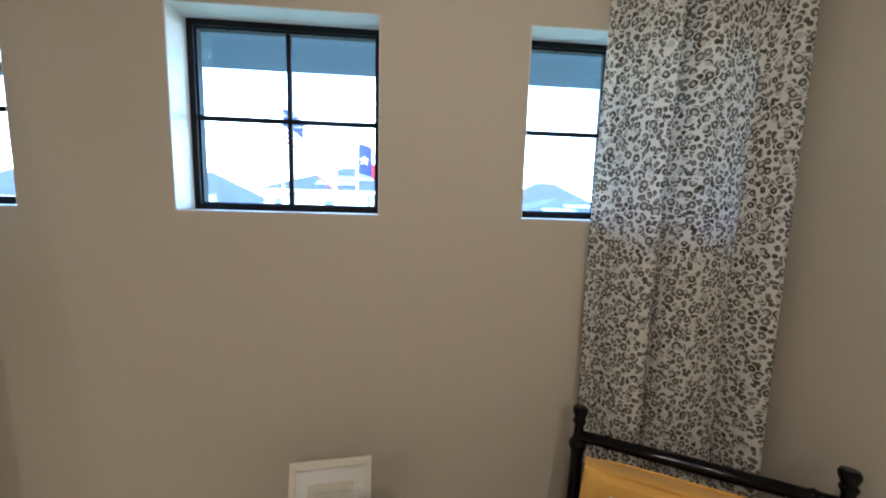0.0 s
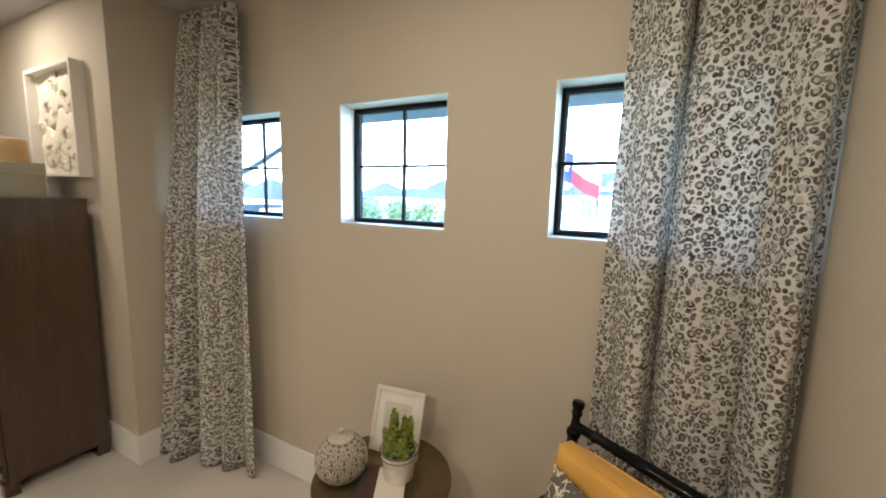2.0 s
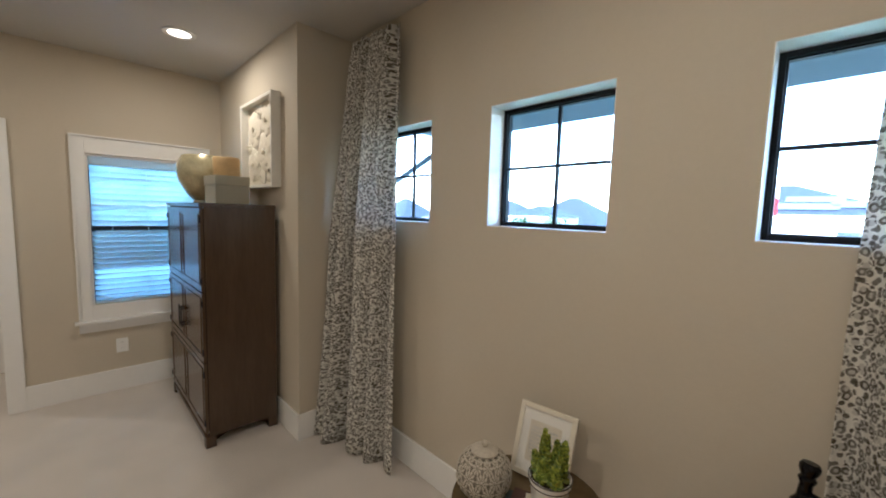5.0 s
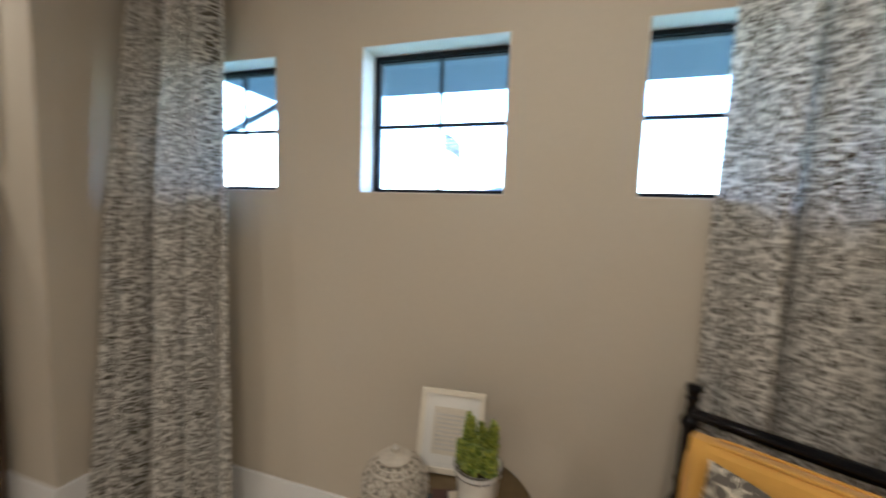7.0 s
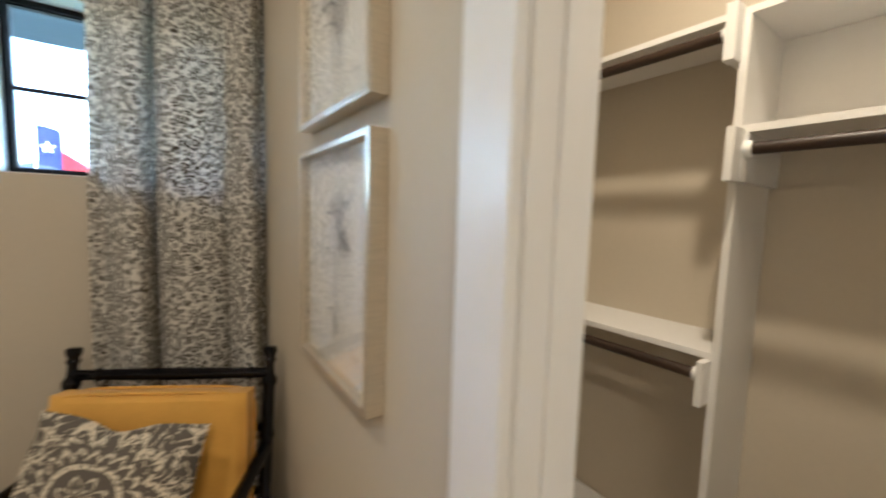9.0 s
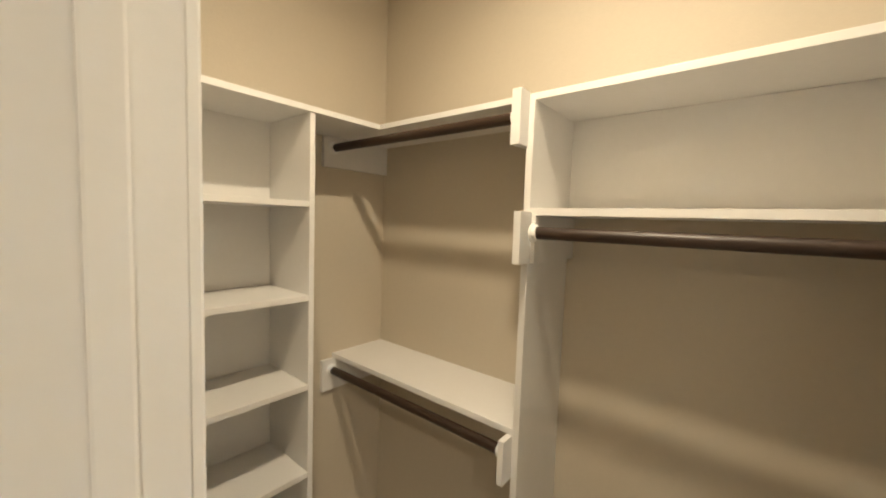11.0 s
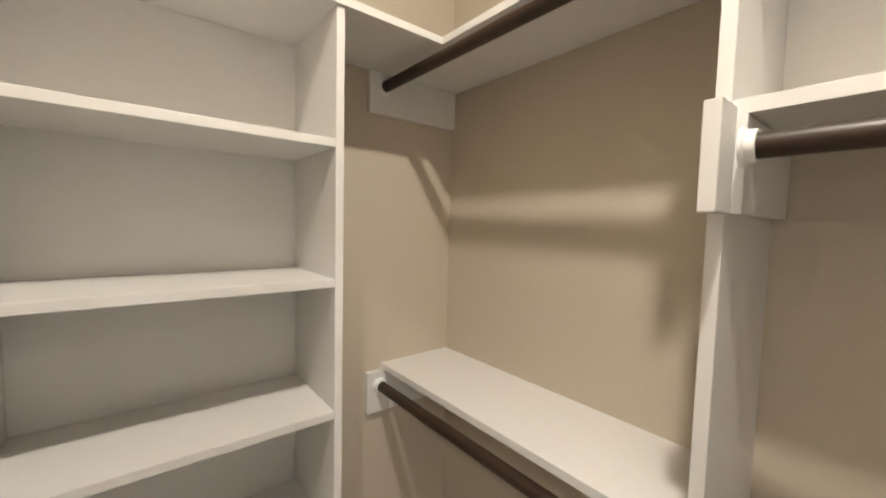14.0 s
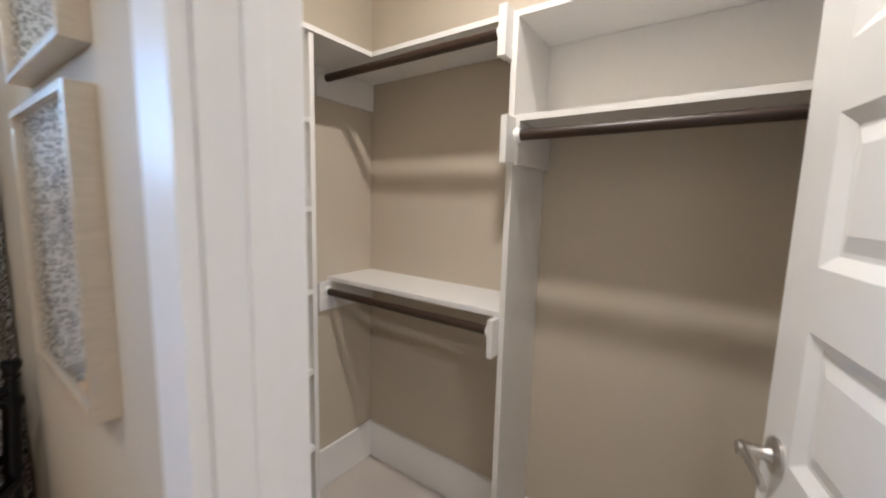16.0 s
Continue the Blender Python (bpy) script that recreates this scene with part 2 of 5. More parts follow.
casing("door_casing_1", EAST - 0.02, EAST, DOOR_Y0, DOOR_Y1, DOOR_Z, 0.086, "flat white painted door casing on the bedroom side")
casing("door_casing_2", C_WEST, C_WEST + 0.014, DOOR_Y0, DOOR_Y1, DOOR_Z, 0.088, "flat white painted door casing on the closet side")
jamb = tagged(thing("door_jamb_1", Matrix(), "white painted door jamb with a raised stop", "door jamb"), kind="structure")
for y0, y1, s in ((DOOR_Y1 - 0.018, DOOR_Y1 + 0.0005, -1), (DOOR_Y0 - 0.0005, DOOR_Y0 + 0.018, 1)):
    part("jamb_side", box(B(), EAST + 0.0005, y0, 0, C_WEST - 0.0005, y1, DOOR_Z - 0.018), TRIM, jamb)
    ys = y0 if s < 0 else y1
    part("door_stop", box(B(), EAST + 0.044, ys, 0, C_WEST - 0.037, ys + s * 0.006, DOOR_Z - 0.024, 0.003), TRIM, jamb)
part("jamb_head", box(B(), EAST + 0.0005, DOOR_Y0, DOOR_Z - 0.018, C_WEST - 0.0005, DOOR_Y1, DOOR_Z + 0.0005), TRIM, jamb)


def panel_door(name, w, h, m, label, panels=5):
    """A moulded door of stacked panels, hinged at its x = 0 edge, with a lever on both faces."""
    t = tagged(thing(name, m, label, "door"), kind="structure")
    d = 0.035
    st, rail, foot_rail = 0.115, 0.107, 0.279
    ph = (h - foot_rail - 0.108 - rail * (panels - 1)) / panels
    bm = B()
    box(bm, 0, 0, 0, st, d, h, 0.002)
    box(bm, w - st, 0, 0, w, d, h, 0.002)
    z = 0
    tops = []
    for i in range(panels + 1):
        hh = foot_rail if i == 0 else (0.108 if i == panels else rail)
        box(bm, st, 0, z, w - st, d, z + hh)
        z += hh
        if i < panels:
            tops.append(z)
            z += ph
    part("slab", bm, TRIM, t)
    for z in tops:
        bm = B()
        x0, x1, z0, z1 = st, w - st, z, z + ph
        for y, s in ((0.0, 1), (d, -1)):
            lev = [(0, 0), (0.022, 0.013), (0.03, 0.013), (0.055, 0.006)]
            rings = [[bm.verts.new((xx, y + s * dep, zz)) for xx, zz in ((x0 + o, z0 + o), (x1 - o, z0 + o), (x1 - o, z1 - o), (x0 + o, z1 - o))] for o, dep in lev]
            for a, b in zip(rings, rings[1:]):
                for i in range(4):
                    bm.faces.new((a[i], a[(i + 1) % 4], b[(i + 1) % 4], b[i]))
            bm.faces.new(rings[-1])
        bmesh.ops.recalc_face_normals(bm, faces=bm.faces)
        part("door_panel", bm, TRIM, t)
    hx, hz = w - 0.07, 0.965
    for y, s in ((0.0, -1), (d, 1)):
        hd = part("door_handle", lathe(B(), [(0, 0), (0.034, 0), (0.034, 0.006), (0.03, 0.01), (0, 0.01)], 28, turn=along((hx, y, hz), (hx, y + s, hz))), NICKEL, t, "brushed nickel lever handle", True)
        part("neck", lathe(B(), [(0.016, 0.009), (0.0115, 0.016), (0.0105, 0.05), (0.0125, 0.056), (0.0125, 0.062), (0, 0.063)], 20, turn=along((hx, y, hz), (hx, y + s, hz))), NICKEL, hd, smooth=True)
        lever = B()
        rings = []
        for u, dz, rz in ((0.012, 0, 0.012), (-0.02, 0, 0.011), (-0.06, 0.001, 0.0095), (-0.095, -0.001, 0.0088), (-0.108, -0.004, 0.0075)):
            rings.append([lever.verts.new((hx + u, y + s * 0.052 + 0.0065 * math.cos(a), hz + dz + rz * math.sin(a))) for a in (2 * math.pi * q / 14 for q in range(14))])
        for r0, r1 in zip(rings, rings[1:]):
            for q in range(14):
                lever.faces.new((r0[q], r0[(q + 1) % 14], r1[(q + 1) % 14], r1[q]))
        lever.faces.new(rings[0])
        lever.faces.new(rings[-1])
        bmesh.ops.recalc_face_normals(lever, faces=lever.faces)
        part("lever", lever, NICKEL, hd, smooth=True)
    for z in (0.25, 1.0, 1.8):
        part("hinge", tube(B(), (-0.004, -0.004, z), (-0.004, -0.004, z + 0.09), 0.006, 10), NICKEL, t, "nickel hinge", True)
    return t


panel_door("door_1", 0.70, 2.02, pose(C_WEST - 0.002, DOOR_Y0 + 0.02, 0.012, 0, 0, 11.6), "white five-panel closet door standing open into the closet")

# ---- closet shelving ----
TH = 0.019
up_z = 2.012
LOW_Z = 1.059
DIV = 0.158
top = tagged(thing("closet_top_shelf", Matrix(), "white painted L-shaped top shelf round the closet corner", "shelf"), kind="")
part("shelf_board", box(B(), C_WEST + 0.001, 0.798, up_z - TH, C_EAST, C_NORTH, up_z, 0.002), SHELF, top)
part("shelf_board", box(B(), 2.603, C_SOUTH, up_z - TH, C_EAST, 0.7975, up_z, 0.002), SHELF, top)

tower = thing("shelf_tower", Matrix(), "white painted closet shelf tower with six open bays", "shelf unit")
for x0, x1 in ((C_WEST + 0.001, C_WEST + 0.02), (2.318, 2.337)):
    part("side_panel", box(B(), x0, 0.806, 0, x1, C_NORTH, up_z - TH - 0.0005, 0.0015), SHELF, tower)
part("back_panel", box(B(), C_WEST + 0.0205, C_NORTH - 0.007, 0, 2.3175, C_NORTH - 0.001, up_z - TH - 0.001), SHELF, tower)
for z in (1.708, 1.395, 1.088, 0.776, 0.462, 0.15):
    part("shelf", box(B(), C_WEST + 0.0205, 0.806, z - TH, 2.3175, C_NORTH - 0.0075, z, 0.0015), SHELF, tower)

divider = thing("closet_divider", Matrix(), "white painted upright closet divider panel", "panel")
part("panel_board", box(box(B(), 2.603, DIV, 0, C_EAST - 0.016, DIV + TH, 0.202), 2.603, DIV, 0.202, C_EAST - 0.0005, DIV + TH, up_z - TH - 0.0005), SHELF, divider)
part("front_edge", box(B(), 2.5985, DIV - 0.0005, 0, 2.6028, DIV + TH + 0.0005, up_z - TH - 0.0005, 0.001), SHELF, divider)

low = thing("hanging_shelf", Matrix(), "white painted shelf over the lower hanging rod", "shelf")
part("shelf_board", box(B(), 2.6035, DIV + 0.0195, LOW_Z - TH, C_EAST, C_NORTH, LOW_Z), SHELF, low)
part("front_edge", box(B(), 2.598, DIV + 0.0195, LOW_Z - TH - 0.0005, 2.603, C_NORTH, LOW_Z + 0.0005, 0.001), SHELF, low)
right = thing("hanging_shelf", Matrix(), "long white painted shelf over a hanging rod", "shelf")
part("shelf_board", box(B(), 2.6065, C_SOUTH, 1.700 - TH, C_EAST, DIV - 0.0005, 1.700), SHELF, right)
part("front_edge", box(B(), 2.601, C_SOUTH, 1.700 - TH - 0.0005, 2.606, DIV - 0.0005, 1.7005, 0.001), SHELF, right)
part("back_board", box(B(), C_EAST - 0.006, C_SOUTH, 1.7005, C_EAST - 0.0005, DIV - 0.0005, up_z - TH - 0.001), SHELF, right)


def cleat(y0, y1, z0, z1, x0=2.565, nub=0):
    t = thing("rod_bracket", Matrix(), "white painted wooden rod support cleat", "bracket", "rod cleats")
    bm = box(B(), x0, y0, z0, C_EAST - 0.001, y1, z1, 0.002)
    if nub:
        part("front_block", box(B(), nub[0], nub[1], z0, 2.598, nub[2], nub[3], 0.002), SHELF, t)
    part("cleat_board", bm, SHELF, t)
    return t


RX = 2.585


def hanging_rod(z, y0, y1, label):
    t = thing("hanging_rod", Matrix(), label, "closet rod", "hanging rods")
    part("pole", tube(B(), (RX, y0, z), (RX, y1, z), 0.0165, 20), ROD, t, smooth=True)
    for y, s in ((y0, 1), (y1, -1)):
        cup = [(0, 0), (0.026, 0), (0.026, 0.004), (0.0215, 0.006), (0.0215, 0.017), (0.0175, 0.017)]
        part("socket", lathe(B(), cup, 24, turn=along((RX, y - s * 0.001, z), (RX, y + s, z))), PLASTIC, t, "white rod socket", True)


cleat(DIV + 0.0198, DIV + 0.0385, 1.868, up_z - TH - 0.001, 2.5985, (2.549, DIV + 0.015, DIV + 0.0425, up_z + 0.003))
cleat(C_NORTH - 0.019, C_NORTH, 1.866, up_z - TH - 0.001, 2.537)
cleat(DIV + 0.0198, DIV + 0.0385, 0.908, LOW_Z - TH - 0.001, 2.55)
cleat(C_NORTH - 0.019, C_NORTH, 0.902, LOW_Z - TH - 0.001, 2.539)
cleat(DIV - 0.0195, DIV - 0.0008, 1.548, 1.700 - TH - 0.001, 2.5985, (2.535, DIV - 0.008, DIV + 0.013, 1.690))
cleat(C_SOUTH, C_SOUTH + 0.019, 1.548, 1.700 - TH - 0.001, 2.528)
hanging_rod(1.947, DIV + 0.0385, C_NORTH - 0.019, "dark brown wooden hanging rod under the top shelf")
hanging_rod(0.991, DIV + 0.0385, C_NORTH - 0.019, "dark brown wooden hanging rod under the low shelf")
hanging_rod(1.633, C_SOUTH + 0.019, DIV - 0.0195, "long dark brown wooden hanging rod")


# ---- ceiling lights ----
def downlight(x, y, watts, group="recessed lights"):
    t = thing("downlight", pose(x, y, TOP), "round white recessed ceiling light, switched on", "ceiling light", group)
    part("trim_ring", lathe(B(), [(0.068, -0.001), (0.098, -0.001), (0.098, -0.004), (0.09, -0.008), (0.068, -0.006), (0.068, -0.001)], 36), PLASTIC, t, smooth=True)
    part("lens", lathe(B(), [(0, -0.0035), (0.0675, -0.0035)], 36), LIT, t, "lit warm white lens")
    o = lamp("downlight_lamp", "AREA", watts, pose(x, y, TOP - 0.012), WARM, 0.13)
    return t


for x, y, k in ((-2.15, 0.65, 0.66), (0.71, 0.45, 0.68), (-2.0, -1.45, 1.1), (0.71, -1.5, 1.6)):
    downlight(x, y, ROOM_W * k)
cl = thing("closet_ceiling_light", pose(2.1, -0.01, TOP), "round white flush closet ceiling light, switched on", "ceiling light")
part("base", lathe(B(), [(0, 0), (0.15, 0), (0.15, -0.02), (0, -0.02)], 36), PLASTIC, cl, smooth=True)
part("diffuser", lathe(B(), [(0.14, -0.0205), (0.13, -0.04), (0.08, -0.055), (0, -0.06)], 36), LIT, cl, "lit warm white diffuser", True)
lamp("closet_lamp", "AREA", CLOSET_W, pose(2.1, -0.01, TOP - 0.066), WARM2, 0.07)


# ---- small windows in the north wall ----
def small_window(i, x0, x1):
    t = tagged(thing("window_%d" % i, pose(0, 0, 0), "small square black-framed window with four panes", "window"), kind="structure")
    y0, y1 = NORTH + 0.102, NORTH + 0.145
    f = 0.02
    for a, b, c, d in ((x0, x0 + f, SILL, HEAD), (x1 - f, x1, SILL, HEAD), (x0 + f, x1 - f, SILL, SILL + f), (x0 + f, x1 - f, HEAD - f, HEAD)):
        part("window_frame", box(B(), a, y0, c, b, y1, d, 0.002), BRONZE, t)
    g = 0.005
    f2 = f + g
    for a, b, c, d in ((x0 + f, x0 + f2, SILL + f, HEAD - f), (x1 - f2, x1 - f, SILL + f, HEAD - f), (x0 + f2, x1 - f2, SILL + f, SILL + f2), (x0 + f2, x1 - f2, HEAD - f2, HEAD - f)):
        part("glazing_bead", box(B(), a, y0 + 0.012, c, b, y0 + 0.04, d), BRONZE, t)
    xm, zm = (x0 + x1) / 2, (SILL + HEAD) / 2
    part("muntin", box(B(), xm - 0.007, y0 + 0.018, SILL + f2, xm + 0.007, y0 + 0.034, HEAD - f2), BRONZE, t)
    part("muntin", box(B(), x0 + f2, y0 + 0.019, zm - 0.007, x1 - f2, y0 + 0.033, zm + 0.007), BRONZE, t)
    # added white liners over the wall paint, standing in for daylight on the returns
    for a, b, c, d in ((x0, x0 + 0.003, SILL, HEAD), (x1 - 0.003, x1, SILL, HEAD), (x0 + 0.003, x1 - 0.003, SILL, SILL + 0.003), (x0 + 0.003, x1 - 0.003, HEAD - 0.003, HEAD)):
        part("window_return", box(B(), a, NORTH + 0.0015, c, b, y0 - 0.0005, d), TRIM, t, "window return liner, whitened to stand in for daylight")
    p = part("pane", box(B(), x0 + f, y0 + 0.024, SILL + f, x1 - f, y0 + 0.028, HEAD - f), GLASS, t)
    p.visible_shadow = False
    for k in (x0 + 0.12, x1 - 0.12):
        part("screw", lathe(B(), [(0, 0), (0.003, 0), (0.003, 0.002), (0, 0.002)], 8, turn=along((k, y0 + 0.012, HEAD - f2 - 0.004), (k, y0, HEAD - f2 - 0.004))), BRONZE, t)


for i, (a, b) in enumerate(WINS):
    small_window(i + 1, a, b)


# ---- patterned fabrics and finishes ----
def nodes_of(name, rough=0.85):
    m = bpy.data.materials.new(name)
    m.use_nodes = True
    b = m.node_tree.nodes["Principled BSDF"]
    b.inputs["Roughness"].default_value = rough
    return m, m.node_tree.nodes, m.node_tree.links, b


def math_node(n, l, op, a, b=None, c=None):
    k = n.new("ShaderNodeMath")
    k.operation = op
    for i, v in enumerate((a, b, c)):
        if v is None:
            continue
        if isinstance(v, (int, float)):
            k.inputs[i].default_value = v
        else:
            l.new(v, k.inputs[i])
    return k.outputs[0]


def mix_color(n, l, fac, a, b):
    k = n.new("ShaderNodeMix")
    k.data_type = "RGBA"
    l.new(fac, k.inputs["Factor"])
    for key, v in (("A", a), ("B", b)):
        if isinstance(v, tuple):
            k.inputs[key].default_value = (*v, 1)
        else:
            l.new(v, k.inputs[key])
    return k.outputs["Result"]


def noise_node(n, l, vec, scale, detail=2.0):
    k = n.new("ShaderNodeTexNoise")
    k.inputs["Scale"].default_value = scale
    k.inputs["Detail"].default_value = detail
    if vec:
        l.new(vec, k.inputs["Vector"])
    return k


def leopard():
    m, n, l, b = nodes_of("leopard_print_linen", 0.9)
    tc = n.new("ShaderNodeTexCoord")
    uv = tc.outputs["UV"]
    warp = noise_node(n, l, uv, 22, 1)
    off = n.new("ShaderNodeVectorMath")
    off.operation = "MULTIPLY_ADD"
    l.new(warp.outputs["Color"], off.inputs[0])
    off.inputs[1].default_value = (0.011, 0.011, 0)
    l.new(uv, off.inputs[2])
    v = n.new("ShaderNodeTexVoronoi")
    v.voronoi_dimensions = "2D"
    v.inputs["Scale"].default_value = 31
    v.inputs["Randomness"].default_value = 0.85
    l.new(off.outputs[0], v.inputs["Vector"])
    sep = n.new("ShaderNodeSeparateColor")
    l.new(v.outputs["Color"], sep.inputs[0])
    rad = math_node(n, l, "MULTIPLY_ADD", sep.outputs[0], 0.14, 0.17)
    d = math_node(n, l, "SUBTRACT", v.outputs["Distance"], rad)
    ring = math_node(n, l, "LESS_THAN", math_node(n, l, "ABSOLUTE", d), 0.108)
    gap = noise_node(n, l, uv, 40, 0.0)
    ring = math_node(n, l, "MULTIPLY", ring, math_node(n, l, "GREATER_THAN", gap.outputs[0], 0.42))
    v2 = n.new("ShaderNodeTexVoronoi")
    v2.voronoi_dimensions = "2D"
    v2.inputs["Scale"].default_value = 58
    l.new(off.outputs[0], v2.inputs["Vector"])
    dot = math_node(n, l, "LESS_THAN", v2.outputs["Distance"], 0.41)
    far = math_node(n, l, "GREATER_THAN", d, 0.2)
    dot = math_node(n, l, "MULTIPLY", dot, far)
    mask = math_node(n, l, "MAXIMUM", ring, dot)
    core = math_node(n, l, "MULTIPLY", math_node(n, l, "LESS_THAN", d, 0.0), 0.28)
    ink = noise_node(n, l, uv, 34, 2)
    mask = math_node(n, l, "MULTIPLY", mask, math_node(n, l, "MULTIPLY_ADD", ink.outputs[0], 0.9, 0.42))
    mask = math_node(n, l, "MAXIMUM", mask, core)
    weave = noise_node(n, l, uv, 420, 1)
    base = mix_color(n, l, weave.outputs[0], (0.84, 0.815, 0.75), (0.9, 0.875, 0.81))
    col = mix_color(n, l, mask, base, (0.095, 0.08, 0.058))
    l.new(col, b.inputs["Base Color"])
    bp = n.new("ShaderNodeBump")
    bp.inputs["Strength"].default_value = 0.25
    bp.inputs["Distance"].default_value = 0.002
    l.new(weave.outputs[0], bp.inputs["Height"])
    l.new(bp.outputs[0], b.inputs["Normal"])
    b.inputs["Sheen Weight"].default_value = 0.1
    tr = n.new("ShaderNodeBsdfTranslucent")
    l.new(col, tr.inputs[0])
    mx = n.new("ShaderNodeMixShader")
    mx.inputs[0].default_value = 0.42
    l.new(b.outputs[0], mx.inputs[1])
    l.new(tr.outputs[0], mx.inputs[2])
    l.new(mx.outputs[0], n["Material Output"].inputs[0])
    return m


def medallion():
    """Grey cloth with a cream ring, petals and curling ornament round the middle."""
    m, n, l, b = nodes_of("medallion_print", 0.9)
    tc = n.new("ShaderNodeTexCoord")
    uv = tc.outputs["UV"]
    sx = n.new("ShaderNodeSeparateXYZ")
    l.new(uv, sx.inputs[0])
    x = math_node(n, l, "SUBTRACT", sx.outputs[0], 0.46)
    y = math_node(n, l, "SUBTRACT", sx.outputs[1], 0.58)
    r = math_node(n, l, "SQRT", math_node(n, l, "ADD", math_node(n, l, "MULTIPLY", x, x), math_node(n, l, "MULTIPLY", y, y)))
    ang = math_node(n, l, "ARCTAN2", y, x)

    def ring(at, half):
        return math_node(n, l, "LESS_THAN", math_node(n, l, "ABSOLUTE", math_node(n, l, "SUBTRACT", r, at)), half)

    def rosette(count, base, swing, half, phase=0.0):
        s = math_node(n, l, "ABSOLUTE", math_node(n, l, "SINE", math_node(n, l, "MULTIPLY_ADD", ang, count / 2, phase)))
        edge = math_node(n, l, "MULTIPLY_ADD", s, swing, base)
        return math_node(n, l, "LESS_THAN", math_node(n, l, "ABSOLUTE", math_node(n, l, "SUBTRACT", r, edge)), half)

    marks = [ring(0.205, 0.016), rosette(8, 0.055, 0.085, 0.010), rosette(8, 0.03, 0.04, 0.007), ring(0.022, 0.008), rosette(22, 0.245, 0.055, 0.016), rosette(14, 0.33, 0.10, 0.02, 0.7)]
    out = math_node(n, l, "GREATER_THAN", r, 0.34)
    curls = noise_node(n, l, uv, 13, 1)
    c1 = math_node(n, l, "LESS_THAN", math_node(n, l, "ABSOLUTE", math_node(n, l, "SUBTRACT", curls.outputs[0], 0.5)), 0.032)
    curls2 = noise_node(n, l, uv, 16, 0.5)
    c2 = math_node(n, l, "GREATER_THAN", curls2.outputs[0], 0.64)
    marks += [math_node(n, l, "MULTIPLY", out, c1), math_node(n, l, "MULTIPLY", out, c2)]
    total = marks[0]
    for k in marks[1:]:
        total = math_node(n, l, "MAXIMUM", total, k)
    weave = noise_node(n, l, uv, 160, 2)
    worn = noise_node(n, l, uv, 45, 3)
    total = math_node(n, l, "MULTIPLY", total, math_node(n, l, "GREATER_THAN", worn.outputs[0], 0.45))
    ground = mix_color(n, l, weave.outputs[0], (0.085, 0.075, 0.062), (0.15, 0.13, 0.108))
    l.new(mix_color(n, l, total, ground, (0.66, 0.59, 0.46)), b.inputs["Base Color"])
    bp = n.new("ShaderNodeBump")
    bp.inputs["Strength"].default_value = 0.4
    bp.inputs["Distance"].default_value = 0.002
    l.new(weave.outputs[0], bp.inputs["Height"])
    l.new(bp.outputs[0], b.inputs["Normal"])
    return m


def island_leaf(name, a, c):
    m, n, l, b = nodes_of(name, 0.5)
    g = n.new("ShaderNodeNewGeometry")
    l.new(mix_color(n, l, g.outputs["Random Per Island"], a, c), b.inputs["Base Color"])
    b.inputs["Subsurface Weight"].default_value = 0.05
    return m


LEOPARD = leopard()
MEDALLION = medallion()
LEAF = island_leaf("succulent_leaf", (0.05, 0.10, 0.010), (0.36, 0.38, 0.05))
TREE = island_leaf("tree_leaf", (0.02, 0.05, 0.01), (0.06, 0.11, 0.025))
TABLE = mat("bronze_table", (0.12, 0.083, 0.038), 0.38, metal=0.35, grain=0.18, grain_scale=30, blotch=0.2, blotch_scale=6, bump=0.05, bump_scale=60)
STONEWARE = mat("stoneware", (0.47, 0.42, 0.34), 0.5, grain=0.12, grain_scale=90, blotch=0.12, blotch_scale=14, bump=0.15, bump_scale=160)
GROOVE = mat("stoneware_groove", (0.17, 0.15, 0.12), 0.75, grain=0.15, grain_scale=60)
CHAMPAGNE = mat("champagne_wood", (0.62, 0.55, 0.44), 0.3, metal=0.6, grain=0.07, grain_scale=25, stretch=(1, 1, 6), blotch=0.05, blotch_scale=5)
PALEWOOD = mat("pale_champagne_wood", (0.76, 0.70, 0.58), 0.4, metal=0.15, grain=0.06, grain_scale=25, stretch=(1, 1, 6))
PAPER = mat("drawing_paper", (0.78, 0.76, 0.71), 0.9, grain=0.02, grain_scale=120, blotch=0.02, blotch_scale=5)
INK = mat("pencil_wash", (0.30, 0.29, 0.29), 0.9, grain=0.3, grain_scale=60)
INK2 = mat("pale_wash", (0.52, 0.51, 0.50), 0.9, grain=0.2, grain_scale=50)
ENAMEL = mat("crackled_white_enamel", (0.8, 0.78, 0.74), 0.35, grain=0.06, grain_scale=40, blotch=0.12, blotch_scale=18, bump=0.1, bump_scale=60)
CHIP = mat("worn_enamel_rim", (0.07, 0.06, 0.05), 0.6, grain=0.3, grain_scale=60)
SOIL = mat("potting_soil", (0.05, 0.04, 0.03), 0.95, grain=0.4, grain_scale=120, bump=1.0, bump_scale=150)
MAROON = mat("maroon_book_cloth", (0.055, 0.022, 0.02), 0.6, grain=0.15, grain_scale=200)
TEAL = mat("dark_teal_book_cloth", (0.02, 0.045, 0.05), 0.6, grain=0.15, grain_scale=200)
CREAM = mat("cream_book_cloth", (0.66, 0.6, 0.49), 0.7, grain=0.06, grain_scale=160)
PAGES = mat("book_pages", (0.7, 0.65, 0.54), 0.9, grain=0.12, grain_scale=220, stretch=(1, 1, 8))
GOLD = mat("mercury_glass", (0.52, 0.47, 0.30), 0.22, metal=0.55, grain=0.12, grain_scale=50, blotch=0.2, blotch_scale=14, coat=0.4)
